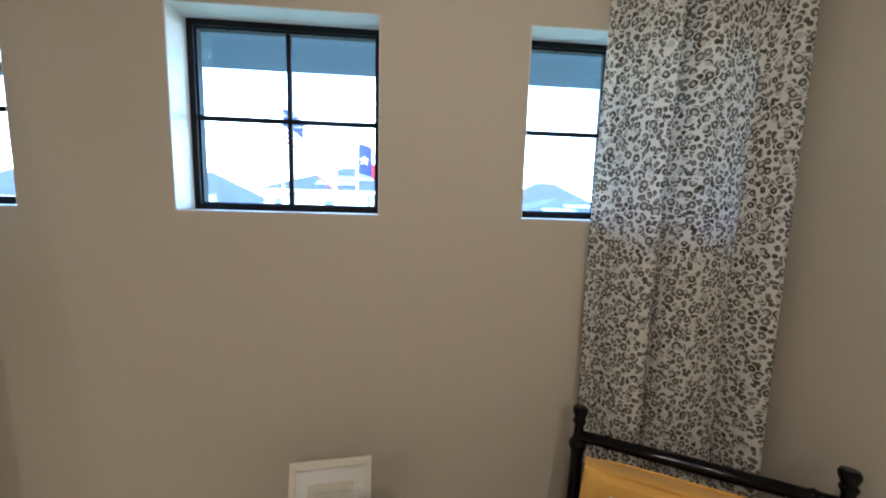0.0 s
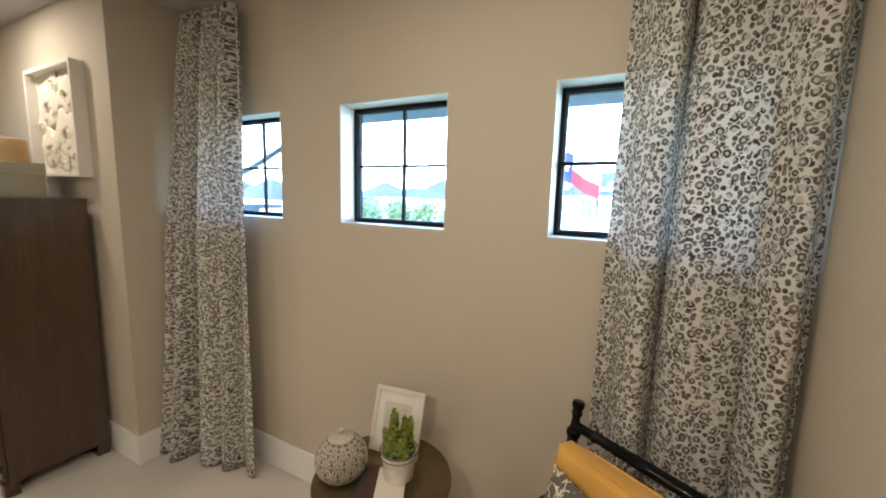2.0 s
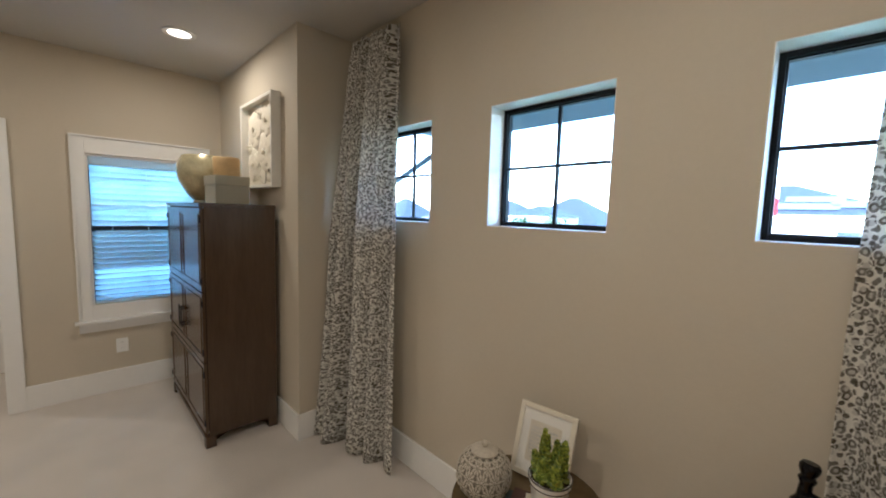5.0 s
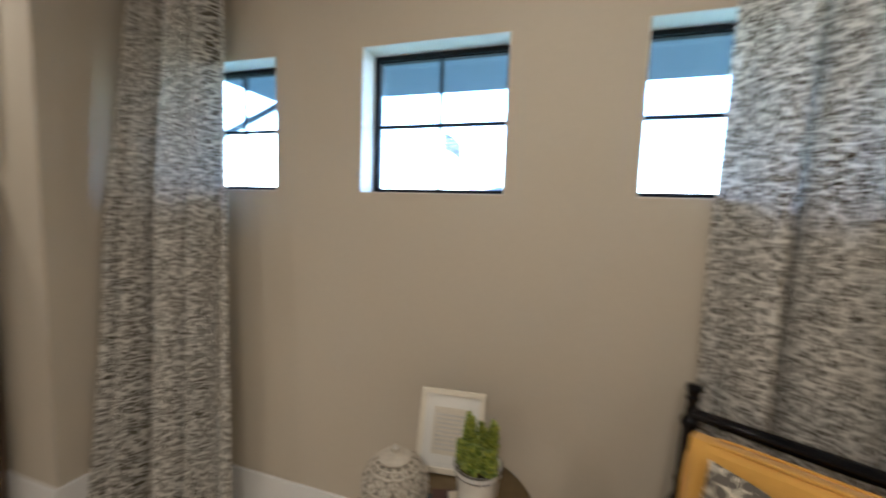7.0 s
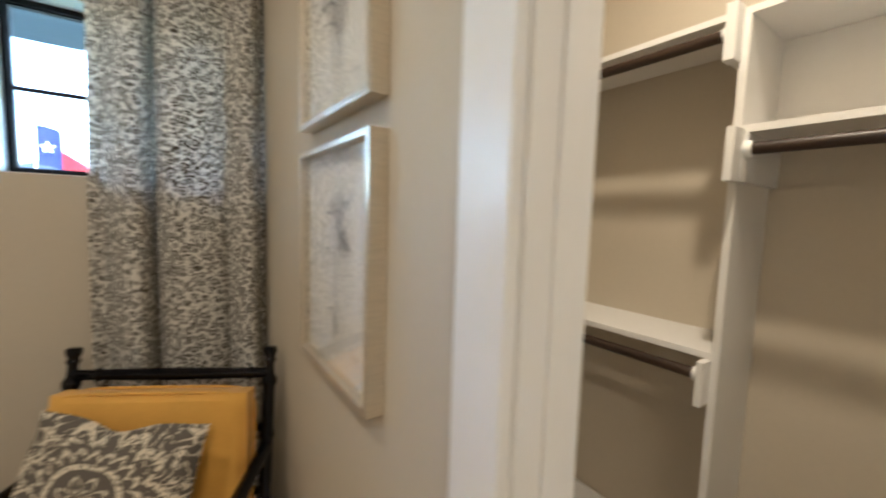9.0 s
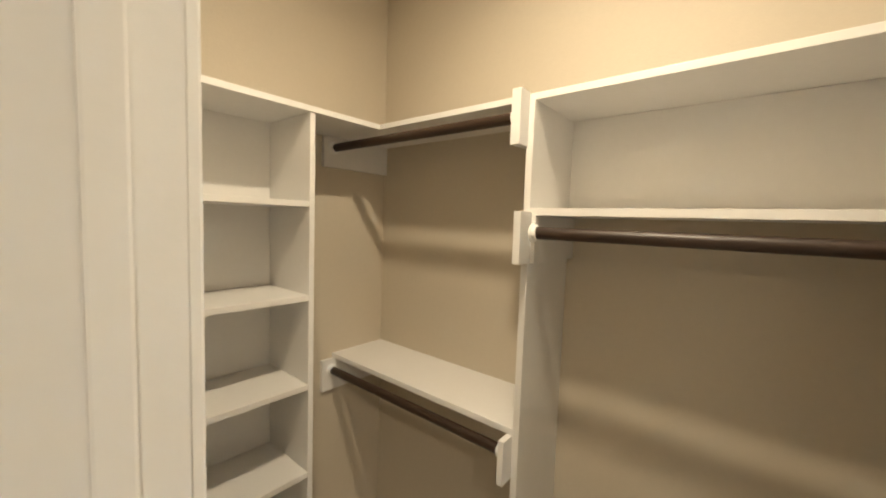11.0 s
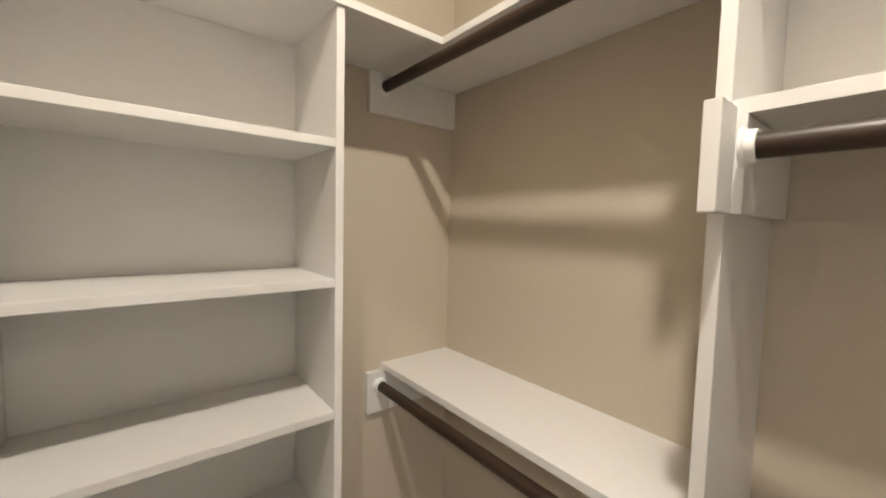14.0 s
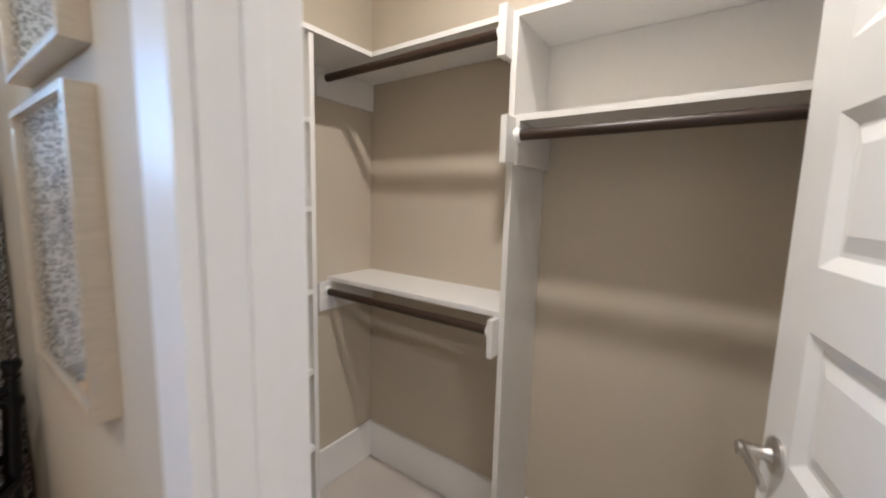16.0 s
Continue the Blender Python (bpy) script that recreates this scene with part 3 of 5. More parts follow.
AMBER = mat("amber_wax", (0.52, 0.36, 0.17), 0.55, grain=0.06, grain_scale=30, blotch=0.08, blotch_scale=8)
SAGE = mat("sage_linen_box", (0.40, 0.385, 0.31), 0.75, grain=0.07, grain_scale=260, bump=0.2, bump_scale=300)
PLASTER = mat("cream_plaster", (0.74, 0.69, 0.58), 0.8, grain=0.04, grain_scale=60, blotch=0.05, blotch_scale=8, bump=0.15, bump_scale=80)
ARTWHITE = mat("white_art_frame", (0.76, 0.74, 0.69), 0.45, grain=0.02, grain_scale=60)
BLIND = mat("blind_slat_daylight_tint", (0.84, 0.85, 0.86), 0.4, grain=0.015, grain_scale=40)
ARTGLASS = glass("picture_glass")
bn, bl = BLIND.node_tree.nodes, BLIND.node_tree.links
# blue daylight on the white slats is put into their translucent colour
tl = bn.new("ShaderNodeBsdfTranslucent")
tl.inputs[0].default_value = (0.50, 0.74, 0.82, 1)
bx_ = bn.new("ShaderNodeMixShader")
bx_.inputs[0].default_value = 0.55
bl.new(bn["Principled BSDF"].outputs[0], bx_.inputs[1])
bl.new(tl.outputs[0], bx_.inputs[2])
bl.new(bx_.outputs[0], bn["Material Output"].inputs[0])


# ---- curtains ----
def curtain(name, label, top, mid, low, z0, z1, folds, seed, gather=0.7):
    """A pleated panel. top, mid and low give x start, x end, y of the start, fold depth and how far y runs on to the end."""
    rnd = random.Random(seed)
    ph = [rnd.uniform(0, 6.28) for _ in range(3)]
    cols, rows = 150, 46
    bm = B()
    uvl = bm.loops.layers.uv.new("UVMap")
    grid, coords = [], {}
    for j in range(rows + 1):
        f = j / rows
        z = z1 + (z0 - z1) * f
        if f < 0.5:
            k = f / 0.5
            a = [p + (q - p) * k for p, q in zip(top, mid)]
        else:
            k = ((f - 0.5) / 0.5) ** 1.6
            a = [p + (q - p) * k for p, q in zip(mid, low)]
        xs, xe, yc, amp, lean = a
        line = []
        drift = 0.16 * math.sin(2.6 * f + ph[2])
        pinch = min(1.0, 0.7 + f / 0.07 * 0.3)
        for i in range(cols + 1):
            s = i / cols
            w = s + 0.042 * math.sin(2 * math.pi * s * 1.7 + ph[0] + f * 1.2) + drift / folds
            y = yc + lean * s + amp * (0.78 + 0.34 * math.sin(5.1 * s + ph[2] + 1.4 * f)) * pinch * (0.95 * math.cos(2 * (math.pi * folds * w + ph[1])) + 0.2 * math.sin(2 * math.pi * folds * 1.63 * w + ph[2] + 1.2 * f))
            x = xs + (xe - xs) * (s - gather / (2 * math.pi * folds) * math.sin(2 * (math.pi * folds * w + ph[1])) * min(1.0, 7 * s, 7 * (1 - s)))
            zz = z + (0.014 * math.cos(2 * math.pi * folds * w + ph[1]) if j == 0 else 0) + (0.006 * math.sin(9 * s + ph[0]) if j == rows else 0)
            v = bm.verts.new((min(x, EAST - 0.004), min(y, NORTH - 0.006), max(zz, 0.004)))
            coords[v] = (i, z)
            line.append(v)
        grid.append(line)
    run = [0.0]
    for a, b in zip(grid[rows // 2], grid[rows // 2][1:]):
        run.append(run[-1] + (b.co - a.co).length)
    for a, b in zip(grid, grid[1:]):
        for i in range(cols):
            fc = bm.faces.new((a[i], a[i + 1], b[i + 1], b[i]))
            for lp in fc.loops:
                lp[uvl].uv = (run[coords[lp.vert][0]] * 1.08, coords[lp.vert][1])
    t = thing(name, Matrix(), label, "curtain", "pair of curtains")
    ob = part("curtain_panel", bm, LEOPARD, t, smooth=True)
    sol = ob.modifiers.new("cloth", "SOLIDIFY")
    sol.thickness = 0.003
    for i in range(folds):
        x = top[0] + (top[1] - top[0]) * (i + 0.35) / folds
        part("pleat_hook", box(B(), x - 0.004, top[2] + 0.012, z1 - 0.10, x + 0.004, top[2] + 0.03, z1 - 0.09), BRONZE, t)
    return t


curtain("curtain", "leopard print linen curtain pooling on the carpet", (-1.235, -0.745, 1.43, 0.05, 0.03), (-1.33, -0.695, 1.36, 0.08, 0.07), (-1.375, -0.675, 1.30, 0.09, 0.12), 0.006, 2.645, 4, 5, gather=0.5)
curtain("curtain", "leopard print linen curtain behind the armchair", (1.13, 1.632, 1.455, 0.050, -0.105), (1.102, 1.632, 1.45, 0.064, -0.11), (1.09, 1.631, 1.445, 0.068, -0.11), 0.006, 2.63, 3, 9, gather=0.5)


# ---- armchair ----
def cushion(bm, w, d, h, nx=22, ny=22, p=4.0, piping=0.0):
    """A soft rounded pad, w by d by h, about its middle."""
    top, bot = [], []
    for j in range(ny + 1):
        rt, rb = [], []
        for i in range(nx + 1):
            u, v = 2 * i / nx - 1, 2 * j / ny - 1
            full = max(0.0, (1 - abs(u) ** 7) * (1 - abs(v) ** 7)) ** 0.35
            crown = 1 + 0.18 * (1 - u * u) * (1 - v * v)
            zz = h / 2 * (0.55 + 0.45 * full) * (crown if full > 0 else 1)
            sh = 1 - 0.035 * (1 - full)
            k = noise.noise(Vector((u * 2.2, v * 2.2, w * 9))) * 0.006
            rt.append(bm.verts.new((u * w / 2 * sh, v * d / 2 * sh, zz + k)))
            rb.append(bm.verts.new((u * w / 2 * sh, v * d / 2 * sh, -zz + k)))
        top.append(rt)
        bot.append(rb)
    for j in range(ny):
        for i in range(nx):
            bm.faces.new((top[j][i], top[j][i + 1], top[j + 1][i + 1], top[j + 1][i]))
            bm.faces.new((bot[j][i], bot[j + 1][i], bot[j + 1][i + 1], bot[j][i + 1]))
    loop = [(0, i) for i in range(nx)] + [(j, nx) for j in range(ny)] + [(ny, nx - i) for i in range(nx)] + [(ny - j, 0) for j in range(ny)]
    for (a, b), (c, d2) in zip(loop, loop[1:] + loop[:1]):
        bm.faces.new((top[a][b], bot[a][b], bot[c][d2], top[c][d2]))
    bmesh.ops.recalc_face_normals(bm, faces=bm.faces)
    return bm


def spool_post(p, q, r=0.019):
    """A turned post from foot p to finial q."""
    n = (Vector(q) - Vector(p)).length
    prof = [(0, 0), (r * 0.7, 0), (r * 0.85, 0.05), (r, 0.2), (r, n - 0.30), (r * 1.25, n - 0.285), (r, n - 0.27), (r, n - 0.13), (r * 1.3, n - 0.12), (r * 1.3, n - 0.105), (r * 0.8, n - 0.09), (r * 0.72, n - 0.055), (r * 1.0, n - 0.045), (r * 1.0, n - 0.04), (r * 0.78, n - 0.035), (r * 1.12, n - 0.018), (r * 1.15, n - 0.008), (r * 0.9, n), (0, n)]
    return lathe(B(), prof, 20, turn=along(p, q))


def armchair(m):
    t = thing("armchair", m, "black lacquered spool armchair with mustard yellow cushions", "chair")
    hw = 0.30
    for s in (-1, 1):
        part("back_post", spool_post((s * hw, -0.25, 0), (s * hw, -0.40, 0.98)), BLACKLAC, t, smooth=True)
        part("front_leg", spool_post((s * hw, 0.33, 0), (s * hw, 0.33, 0.62), 0.02), BLACKLAC, t, smooth=True)
        bm = tube(B(), (s * hw, -0.345, 0.66), (s * (hw + 0.01), 0.36, 0.635), 0.019, 16, 0.022)
        part("armrest", bm, BLACKLAC, t, smooth=True)
        part("side_rail", tube(B(), (s * hw, -0.285, 0.30), (s * hw, 0.33, 0.32), 0.017), BLACKLAC, t, smooth=True)
    part("top_rail", lathe(B(), [(0, 0), (0.017, 0), (0.017, 0.05), (0.022, 0.06), (0.017, 0.07), (0.020, 0.27), (0.020, 0.31), (0.017, 0.51), (0.022, 0.52), (0.017, 0.53), (0.017, 0.60), (0, 0.60)], 18, turn=along((-hw, -0.387, 0.895), (hw, -0.387, 0.895))), BLACKLAC, t, smooth=True)
    for z, y in ((0.72, -0.362), (0.52, -0.332)):
        part("back_rail", tube(B(), (-hw, y, z), (hw, y, z), 0.013), BLACKLAC, t, smooth=True)
    for y, z in ((-0.29, 0.30), (0.33, 0.32)):
        part("seat_rail", tube(B(), (-hw, y, z), (hw, y, z), 0.018), BLACKLAC, t, smooth=True)
    seat = part("seat_cushion", cushion(B(), 0.555, 0.60, 0.13), YELLOW, t, "mustard yellow seat cushion", True)
    seat.matrix_basis = pose(0, 0.045, 0.40, 2, 0, 0)
    back = part("back_cushion", cushion(B(), 0.565, 0.50, 0.115), YELLOW, t, "mustard yellow back cushion", True)
    back.matrix_basis = pose(0, -0.266, 0.638, 99, 0, 0)
    for z in (-0.034, 0.034):
        bm = B()
        pts = []
        for k in range(64):
            a = 2 * math.pi * k / 64
            c, s2 = math.cos(a), math.sin(a)
            f = (abs(c) ** 9 + abs(s2) ** 9) ** (-1 / 9)
            pts.append(Vector((0.2765 * c * f, 0.244 * s2 * f, z)))
        loops = []
        for k, p in enumerate(pts):
            o = p.normalized()
            o.z = 0
            loops.append([bm.verts.new(p + o * 0.0045 * math.cos(g * math.pi / 3) + Vector((0, 0, 0.0045 * math.sin(g * math.pi / 3)))) for g in range(6)])
        for r0, r1 in zip(loops, loops[1:] + loops[:1]):
            for g in range(6):
                bm.faces.new((r0[g], r1[g], r1[(g + 1) % 6], r0[(g + 1) % 6]))
        part("piping", bm, YELLOW, back, smooth=True)
    return t


CHAIR = pose(1.135, 0.895, 0, 0, 0, 150.8)
armchair(CHAIR)


def throw_pillow(m, size=0.43):
    bm = B()
    uvl = bm.loops.layers.uv.new("UVMap")
    n = 26
    uvs = {}
    sides = []
    for s in (1, -1):
        rows = []
        for j in range(n + 1):
            row = []
            for i in range(n + 1):
                u, v = 2 * i / n - 1, 2 * j / n - 1
                edge = (1 - u * u) * (1 - v * v)
                pinch = 1 - 0.07 * (1 - (u * v) ** 2) * (abs(u) ** 3 + abs(v) ** 3) / 2
                dent = 0.03 * math.exp(-((u + 0.05) ** 2 * 9 + (v - 1.0) ** 2 * 5))
                z = s * (0.075 * max(edge, 0) ** 0.42) + 0.008 * noise.noise(Vector((u * 2, v * 2, s)))
                vert = bm.verts.new((u * size / 2 * pinch, v * size / 2 * pinch - dent, z))
                uvs[vert] = ((u + 1) / 2, (v + 1) / 2)
                row.append(vert)
            rows.append(row)
        sides.append(rows)
        for a, b in zip(rows, rows[1:]):
            for i in range(n):
                q = (a[i], a[i + 1], b[i + 1], b[i])
                f = bm.faces.new(q if s > 0 else q[::-1])
                for lp in f.loops:
                    lp[uvl].uv = uvs[lp.vert]
    bmesh.ops.remove_doubles(bm, verts=bm.verts, dist=0.004)
    t = thing("throw_pillow", m, "grey and cream medallion print throw pillow on the armchair", "pillow")
    part("pillow_cover", bm, MEDALLION, t, smooth=True)
    return t


throw_pillow(CHAIR @ pose(0.018, -0.103, 0.665, 72, 0, 180) @ pose(0, 0, 0, 0, 0, -6))

# ---- side table and what stands on it ----
TX, TY, TZ = 0.375, 1.2, 0.56
tb = thing("side_table", pose(TX, TY, 0), "round dark bronze side table", "table")
part("tabletop", lathe(B(), [(0, TZ - 0.022), (0.262, TZ - 0.022), (0.272, TZ - 0.016), (0.275, TZ - 0.006), (0.272, TZ), (0, TZ)], 64), TABLE, tb, smooth=True)
part("pedestal", lathe(B(), [(0, 0.03), (0.05, 0.03), (0.035, 0.08), (0.028, 0.2), (0.028, 0.42), (0.05, 0.52), (0.09, TZ - 0.0225), (0, TZ - 0.0225)], 28), TABLE, tb, smooth=True)
part("foot", lathe(B(), [(0, 0), (0.19, 0), (0.19, 0.012), (0.15, 0.02), (0.05, 0.032), (0, 0.032)], 48), TABLE, tb, smooth=True)


def ginger_jar(m):
    t = thing("ceramic_jar", m, "round grey stoneware jar with carved starburst relief and lid", "jar")
    R = 0.098

    def rad(z):
        u = (z - 0.084) / 0.084
        return R * math.sqrt(max(0.0, 1 - abs(u) ** 2.3 * 0.88))

    prof = [(0, 0.0)] + [(rad(z), z) for z in [0.168 * k / 20 for k in range(21)]] + [(0.03, 0.17), (0, 0.17)]
    part("body", lathe(B(), prof, 48), GROOVE, t, "dark grooves under the relief", True)

    def spot(a, z, up=0.003):
        r = rad(z) + up
        return Vector((r * math.cos(a), r * math.sin(a), z))

    bm = B()
    for row, (zc, half) in enumerate(((0.024, 0.023), (0.066, 0.026), (0.108, 0.026), (0.147, 0.02))):
        count = 13
        for k in range(count):
            a0 = 2 * math.pi * (k + 0.5 * (row % 2)) / count
            da = math.pi / count * 0.93
            for p in range(10):
                th = 2 * math.pi * p / 10
                c, s = math.cos(th), math.sin(th)
                i0, i1 = 0.12, 1.16
                a1, a2 = a0 + da * c * i0, a0 + da * c * i1
                z1, z2 = zc + half * s * i0, zc + half * s * i1
                mid = spot((a1 + a2) / 2, (z1 + z2) / 2, 0.0055)
                ca, cz = -s * da * 0.21, c * half * 0.21
                e1 = spot((a1 + 2 * a2) / 3 + ca, (z1 + 2 * z2) / 3 + cz, 0.003)
                e2 = spot((a1 + 2 * a2) / 3 - ca, (z1 + 2 * z2) / 3 - cz, 0.003)
                v = [bm.verts.new(q) for q in (spot(a1, z1, 0.004), e1, spot(a2, z2, 0.002), e2, mid)]
                for q, w in ((0, 1), (1, 2), (2, 3), (3, 0)):
                    bm.faces.new((v[q], v[w], v[4]))
            mcen = along(spot(a0, zc, -0.002), spot(a0, zc, 0.05))
            lathe(bm, [(0.004, 0), (0.0035, 0.006), (0, 0.007)], 8, turn=mcen)
    for z in (0.012, 0.158):
        ring = []
        for k in range(48):
            a = 2 * math.pi * k / 48
            ring.append(spot(a, z, 0.002))
        for p, q in zip(ring, ring[1:] + ring[:1]):
            tube(bm, p, q, 0.0022, 5)
    tagged(part("relief", bm, STONEWARE, t, "pale carved starburst relief"), kind="")
    lid = part("lid", lathe(B(), [(0, 0.166), (0.05, 0.166), (0.05, 0.171), (0.04, 0.178), (0.02, 0.183), (0, 0.184)], 36), STONEWARE, t, "domed stoneware lid", True)
    part("knob", lathe(B(), [(0, 0.182), (0.007, 0.183), (0.007, 0.187), (0.012, 0.192), (0.012, 0.199), (0.006, 0.205), (0, 0.206)], 18), STONEWARE, lid, smooth=True)
    return t


ginger_jar(pose(0.236, 1.115, TZ))


def book(m, w, d, h, cover, label):
    t = thing("book", m, label, "book", "stack of books")
    part("cover", box(box(box(B(), -w / 2, -d / 2, 0, w / 2, d / 2, 0.003), -w / 2, -d / 2, h - 0.003, w / 2, d / 2, h), -w / 2, -d / 2, 0.003, -w / 2 + 0.004, d / 2, h - 0.003), cover, t)
    part("page_block", box(B(), -w / 2 + 0.0045, -d / 2 + 0.004, 0.0032, w / 2 - 0.004, d / 2 - 0.004, h - 0.0032), PAGES, t)
    return t


book(pose(0.425, 1.10, TZ, 0, 0, 24), 0.16, 0.23, 0.026, TEAL, "dark teal hardback book at the bottom of a stack")
book(pose(0.432, 1.095, TZ + 0.0262, 0, 0, 18), 0.135, 0.215, 0.022, MAROON, "maroon hardback book in a stack")
book(pose(0.478, 1.105, TZ + 0.0484, 0, 0, 28), 0.104, 0.18, 0.018, CREAM, "cream hardback book under the potted plant")

pot = thing("potted_plant", pose(0.478, 1.158, TZ + 0.0666) @ Matrix.Scale(1.17, 4), "green succulent in a worn white enamel pot", "plant")
part("pot", lathe(B(), [(0, 0), (0.043, 0), (0.046, 0.004), (0.054, 0.075), (0.057, 0.078), (0.0575, 0.088), (0.060, 0.092), (0.060, 0.096), (0.056, 0.096), (0.052, 0.082), (0, 0.08)], 40), ENAMEL, pot, smooth=True)
part("rim", lathe(B(), [(0.0605, 0.0925), (0.0618, 0.0945), (0.0605, 0.0968), (0.058, 0.0968), (0.0575, 0.095)], 40), CHIP, pot, "chipped dark pot rim", True)
part("rim_band", lathe(B(), [(0.0563, 0.0755), (0.0588, 0.0775), (0.0575, 0.080)], 40), CHIP, pot, smooth=True)
part("soil", lathe(B(), [(0, 0.0855), (0.0525, 0.0845)], 24), SOIL, pot)
rnd = random.Random(11)
bm = B()
stems = B()
CLUMPS = ((-0.024, 0.010, 0.122), (0.028, 0.014, 0.112), (0.000, 0.030, 0.090), (-0.006, -0.022, 0.070), (0.028, -0.020, 0.058), (-0.034, -0.014, 0.066))
for k in range(24):
    cx, cy, tall = CLUMPS[k % 6]
    a, rr = rnd.uniform(0, 6.28), 0.016 * math.sqrt(rnd.random())
    lean = Vector((cx + rr * math.cos(a), cy + rr * math.sin(a), 0))
    base = Vector((lean.x * 0.9, lean.y * 0.9, 0.085))
    tip = Vector((cx * 1.2 + rr * 0.6 * math.cos(a), cy * 1.2 + rr * 0.6 * math.sin(a), 0.085 + tall * (1.0 - 20 * rr * rnd.uniform(0.2, 1.0))))
    tube(stems, base, tip, 0.0022, 6)
    levels = 13
    for j in range(levels):
        c = base.lerp(tip, (j + 1) / levels)
        size = 0.024 * (1 - 0.45 * j / levels)
        for q in range(5):
            th = j * 2.4 + q * 1.257 + rnd.uniform(-0.4, 0.4)
            out = Vector((math.cos(th), math.sin(th), rnd.uniform(0.0, 0.9) + 0.8 * j / levels)).normalized()
            side = out.cross(Vector((0, 0, 1))).normalized()
            up = side.cross(out)
            v = [bm.verts.new(c + p) for p in (out * 0.002, out * size * 0.6 + side * size * 0.36, out * size + up * 0.002, out * size * 0.6 - side * size * 0.36, out * size * 0.55 + up * size * 0.28, out * size * 0.55 - up * size * 0.16)]
            for x, y in ((0, 1), (1, 2), (2, 3), (3, 0)):
                bm.faces.new((v[x], v[y], v[4]))
                bm.faces.new((v[y], v[x], v[5]))
tagged(part("leaves", bm, LEAF, pot, "clusters of thick green leaves", True), kind="stuff")
part("stems", stems, LEAF, pot)


def easel_frame(m, w, h):
    """A small leaning picture frame; its bottom edge lies at the origin, its face looks along -y."""
    t = thing("photo_frame", m, "small champagne picture frame with a white mat leaning on the table", "picture frame")
    f, d = 0.018, 0.016
    for a, b, c, e in ((-w / 2, -w / 2 + f, 0, h), (w / 2 - f, w / 2, 0, h), (-w / 2 + f, w / 2 - f, 0, f), (-w / 2 + f, w / 2 - f, h - f, h)):
        part("frame_bar", box(B(), a, 0, c, b, d, e, 0.0015), PALEWOOD, t)
    part("mat_board", box(B(), -w / 2 + f, 0.006, f, w / 2 - f, 0.009, h - f), PAPER, t, "white mat board")
    part("print", box(B(), -w / 2 + 0.05, 0.0045, 0.06, w / 2 - 0.05, 0.0058, h - 0.06), CREAM, t, "pale printed sheet")
    bm = B()
    rr = random.Random(4)
    for k in range(9):
        z = 0.075 + k * 0.014
        x = -w / 2 + 0.058
        while x < w / 2 - 0.062:
            g = rr.uniform(0.003, 0.008)
            box(bm, x, 0.0036, z, x + g, 0.0043, z + 0.007)
            x += g + 0.003
    part("printed_pattern", bm, INK2, t)
    part("glass", box(B(), -w / 2 + f, 0.0022, f, w / 2 - f, 0.003, h - f), ARTGLASS, t).visible_shadow = False
    part("easel_back", box(B(), -0.03, d, 0.02, 0.03, d + 0.003, h * 0.8), BRONZE, t)
    return t


easel_frame(pose(0.341, 1.308, TZ + 0.006, -15, 0, 10) @ pose(0, 0, 0, 0, 2, 0), 0.226, 0.276)


# ---- framed botanical drawings ----
def stroke(bm, pts, w, y):
    """A flat brush stroke through points (x, z), tapered at both ends."""
    n = len(pts)
    L, Rr = [], []
    for i, (x, z) in enumerate(pts):
        a, b = pts[max(i - 1, 0)], pts[min(i + 1, n - 1)]
        d = Vector((b[0] - a[0], b[1] - a[1]))
        d = d.normalized() if d.length else Vector((1, 0))
        k = w * (0.25 + 0.75 * math.sin(math.pi * (i + 0.5) / n))
        L.append(bm.verts.new((x - d.y * k, y, z + d.x * k)))
        Rr.append(bm.verts.new((x + d.y * k, y, z - d.x * k)))
    for i in range(n - 1):
        bm.faces.new((L[i], Rr[i], Rr[i + 1], L[i + 1]))


def curve_pts(x, z, ang, length, bend, n=9):
    pts = [(x, z)]
    for i in range(n):
        pts.append((pts[-1][0] + math.cos(ang) * length / n, pts[-1][1] + math.sin(ang) * length / n))
        ang += bend / n
    return pts


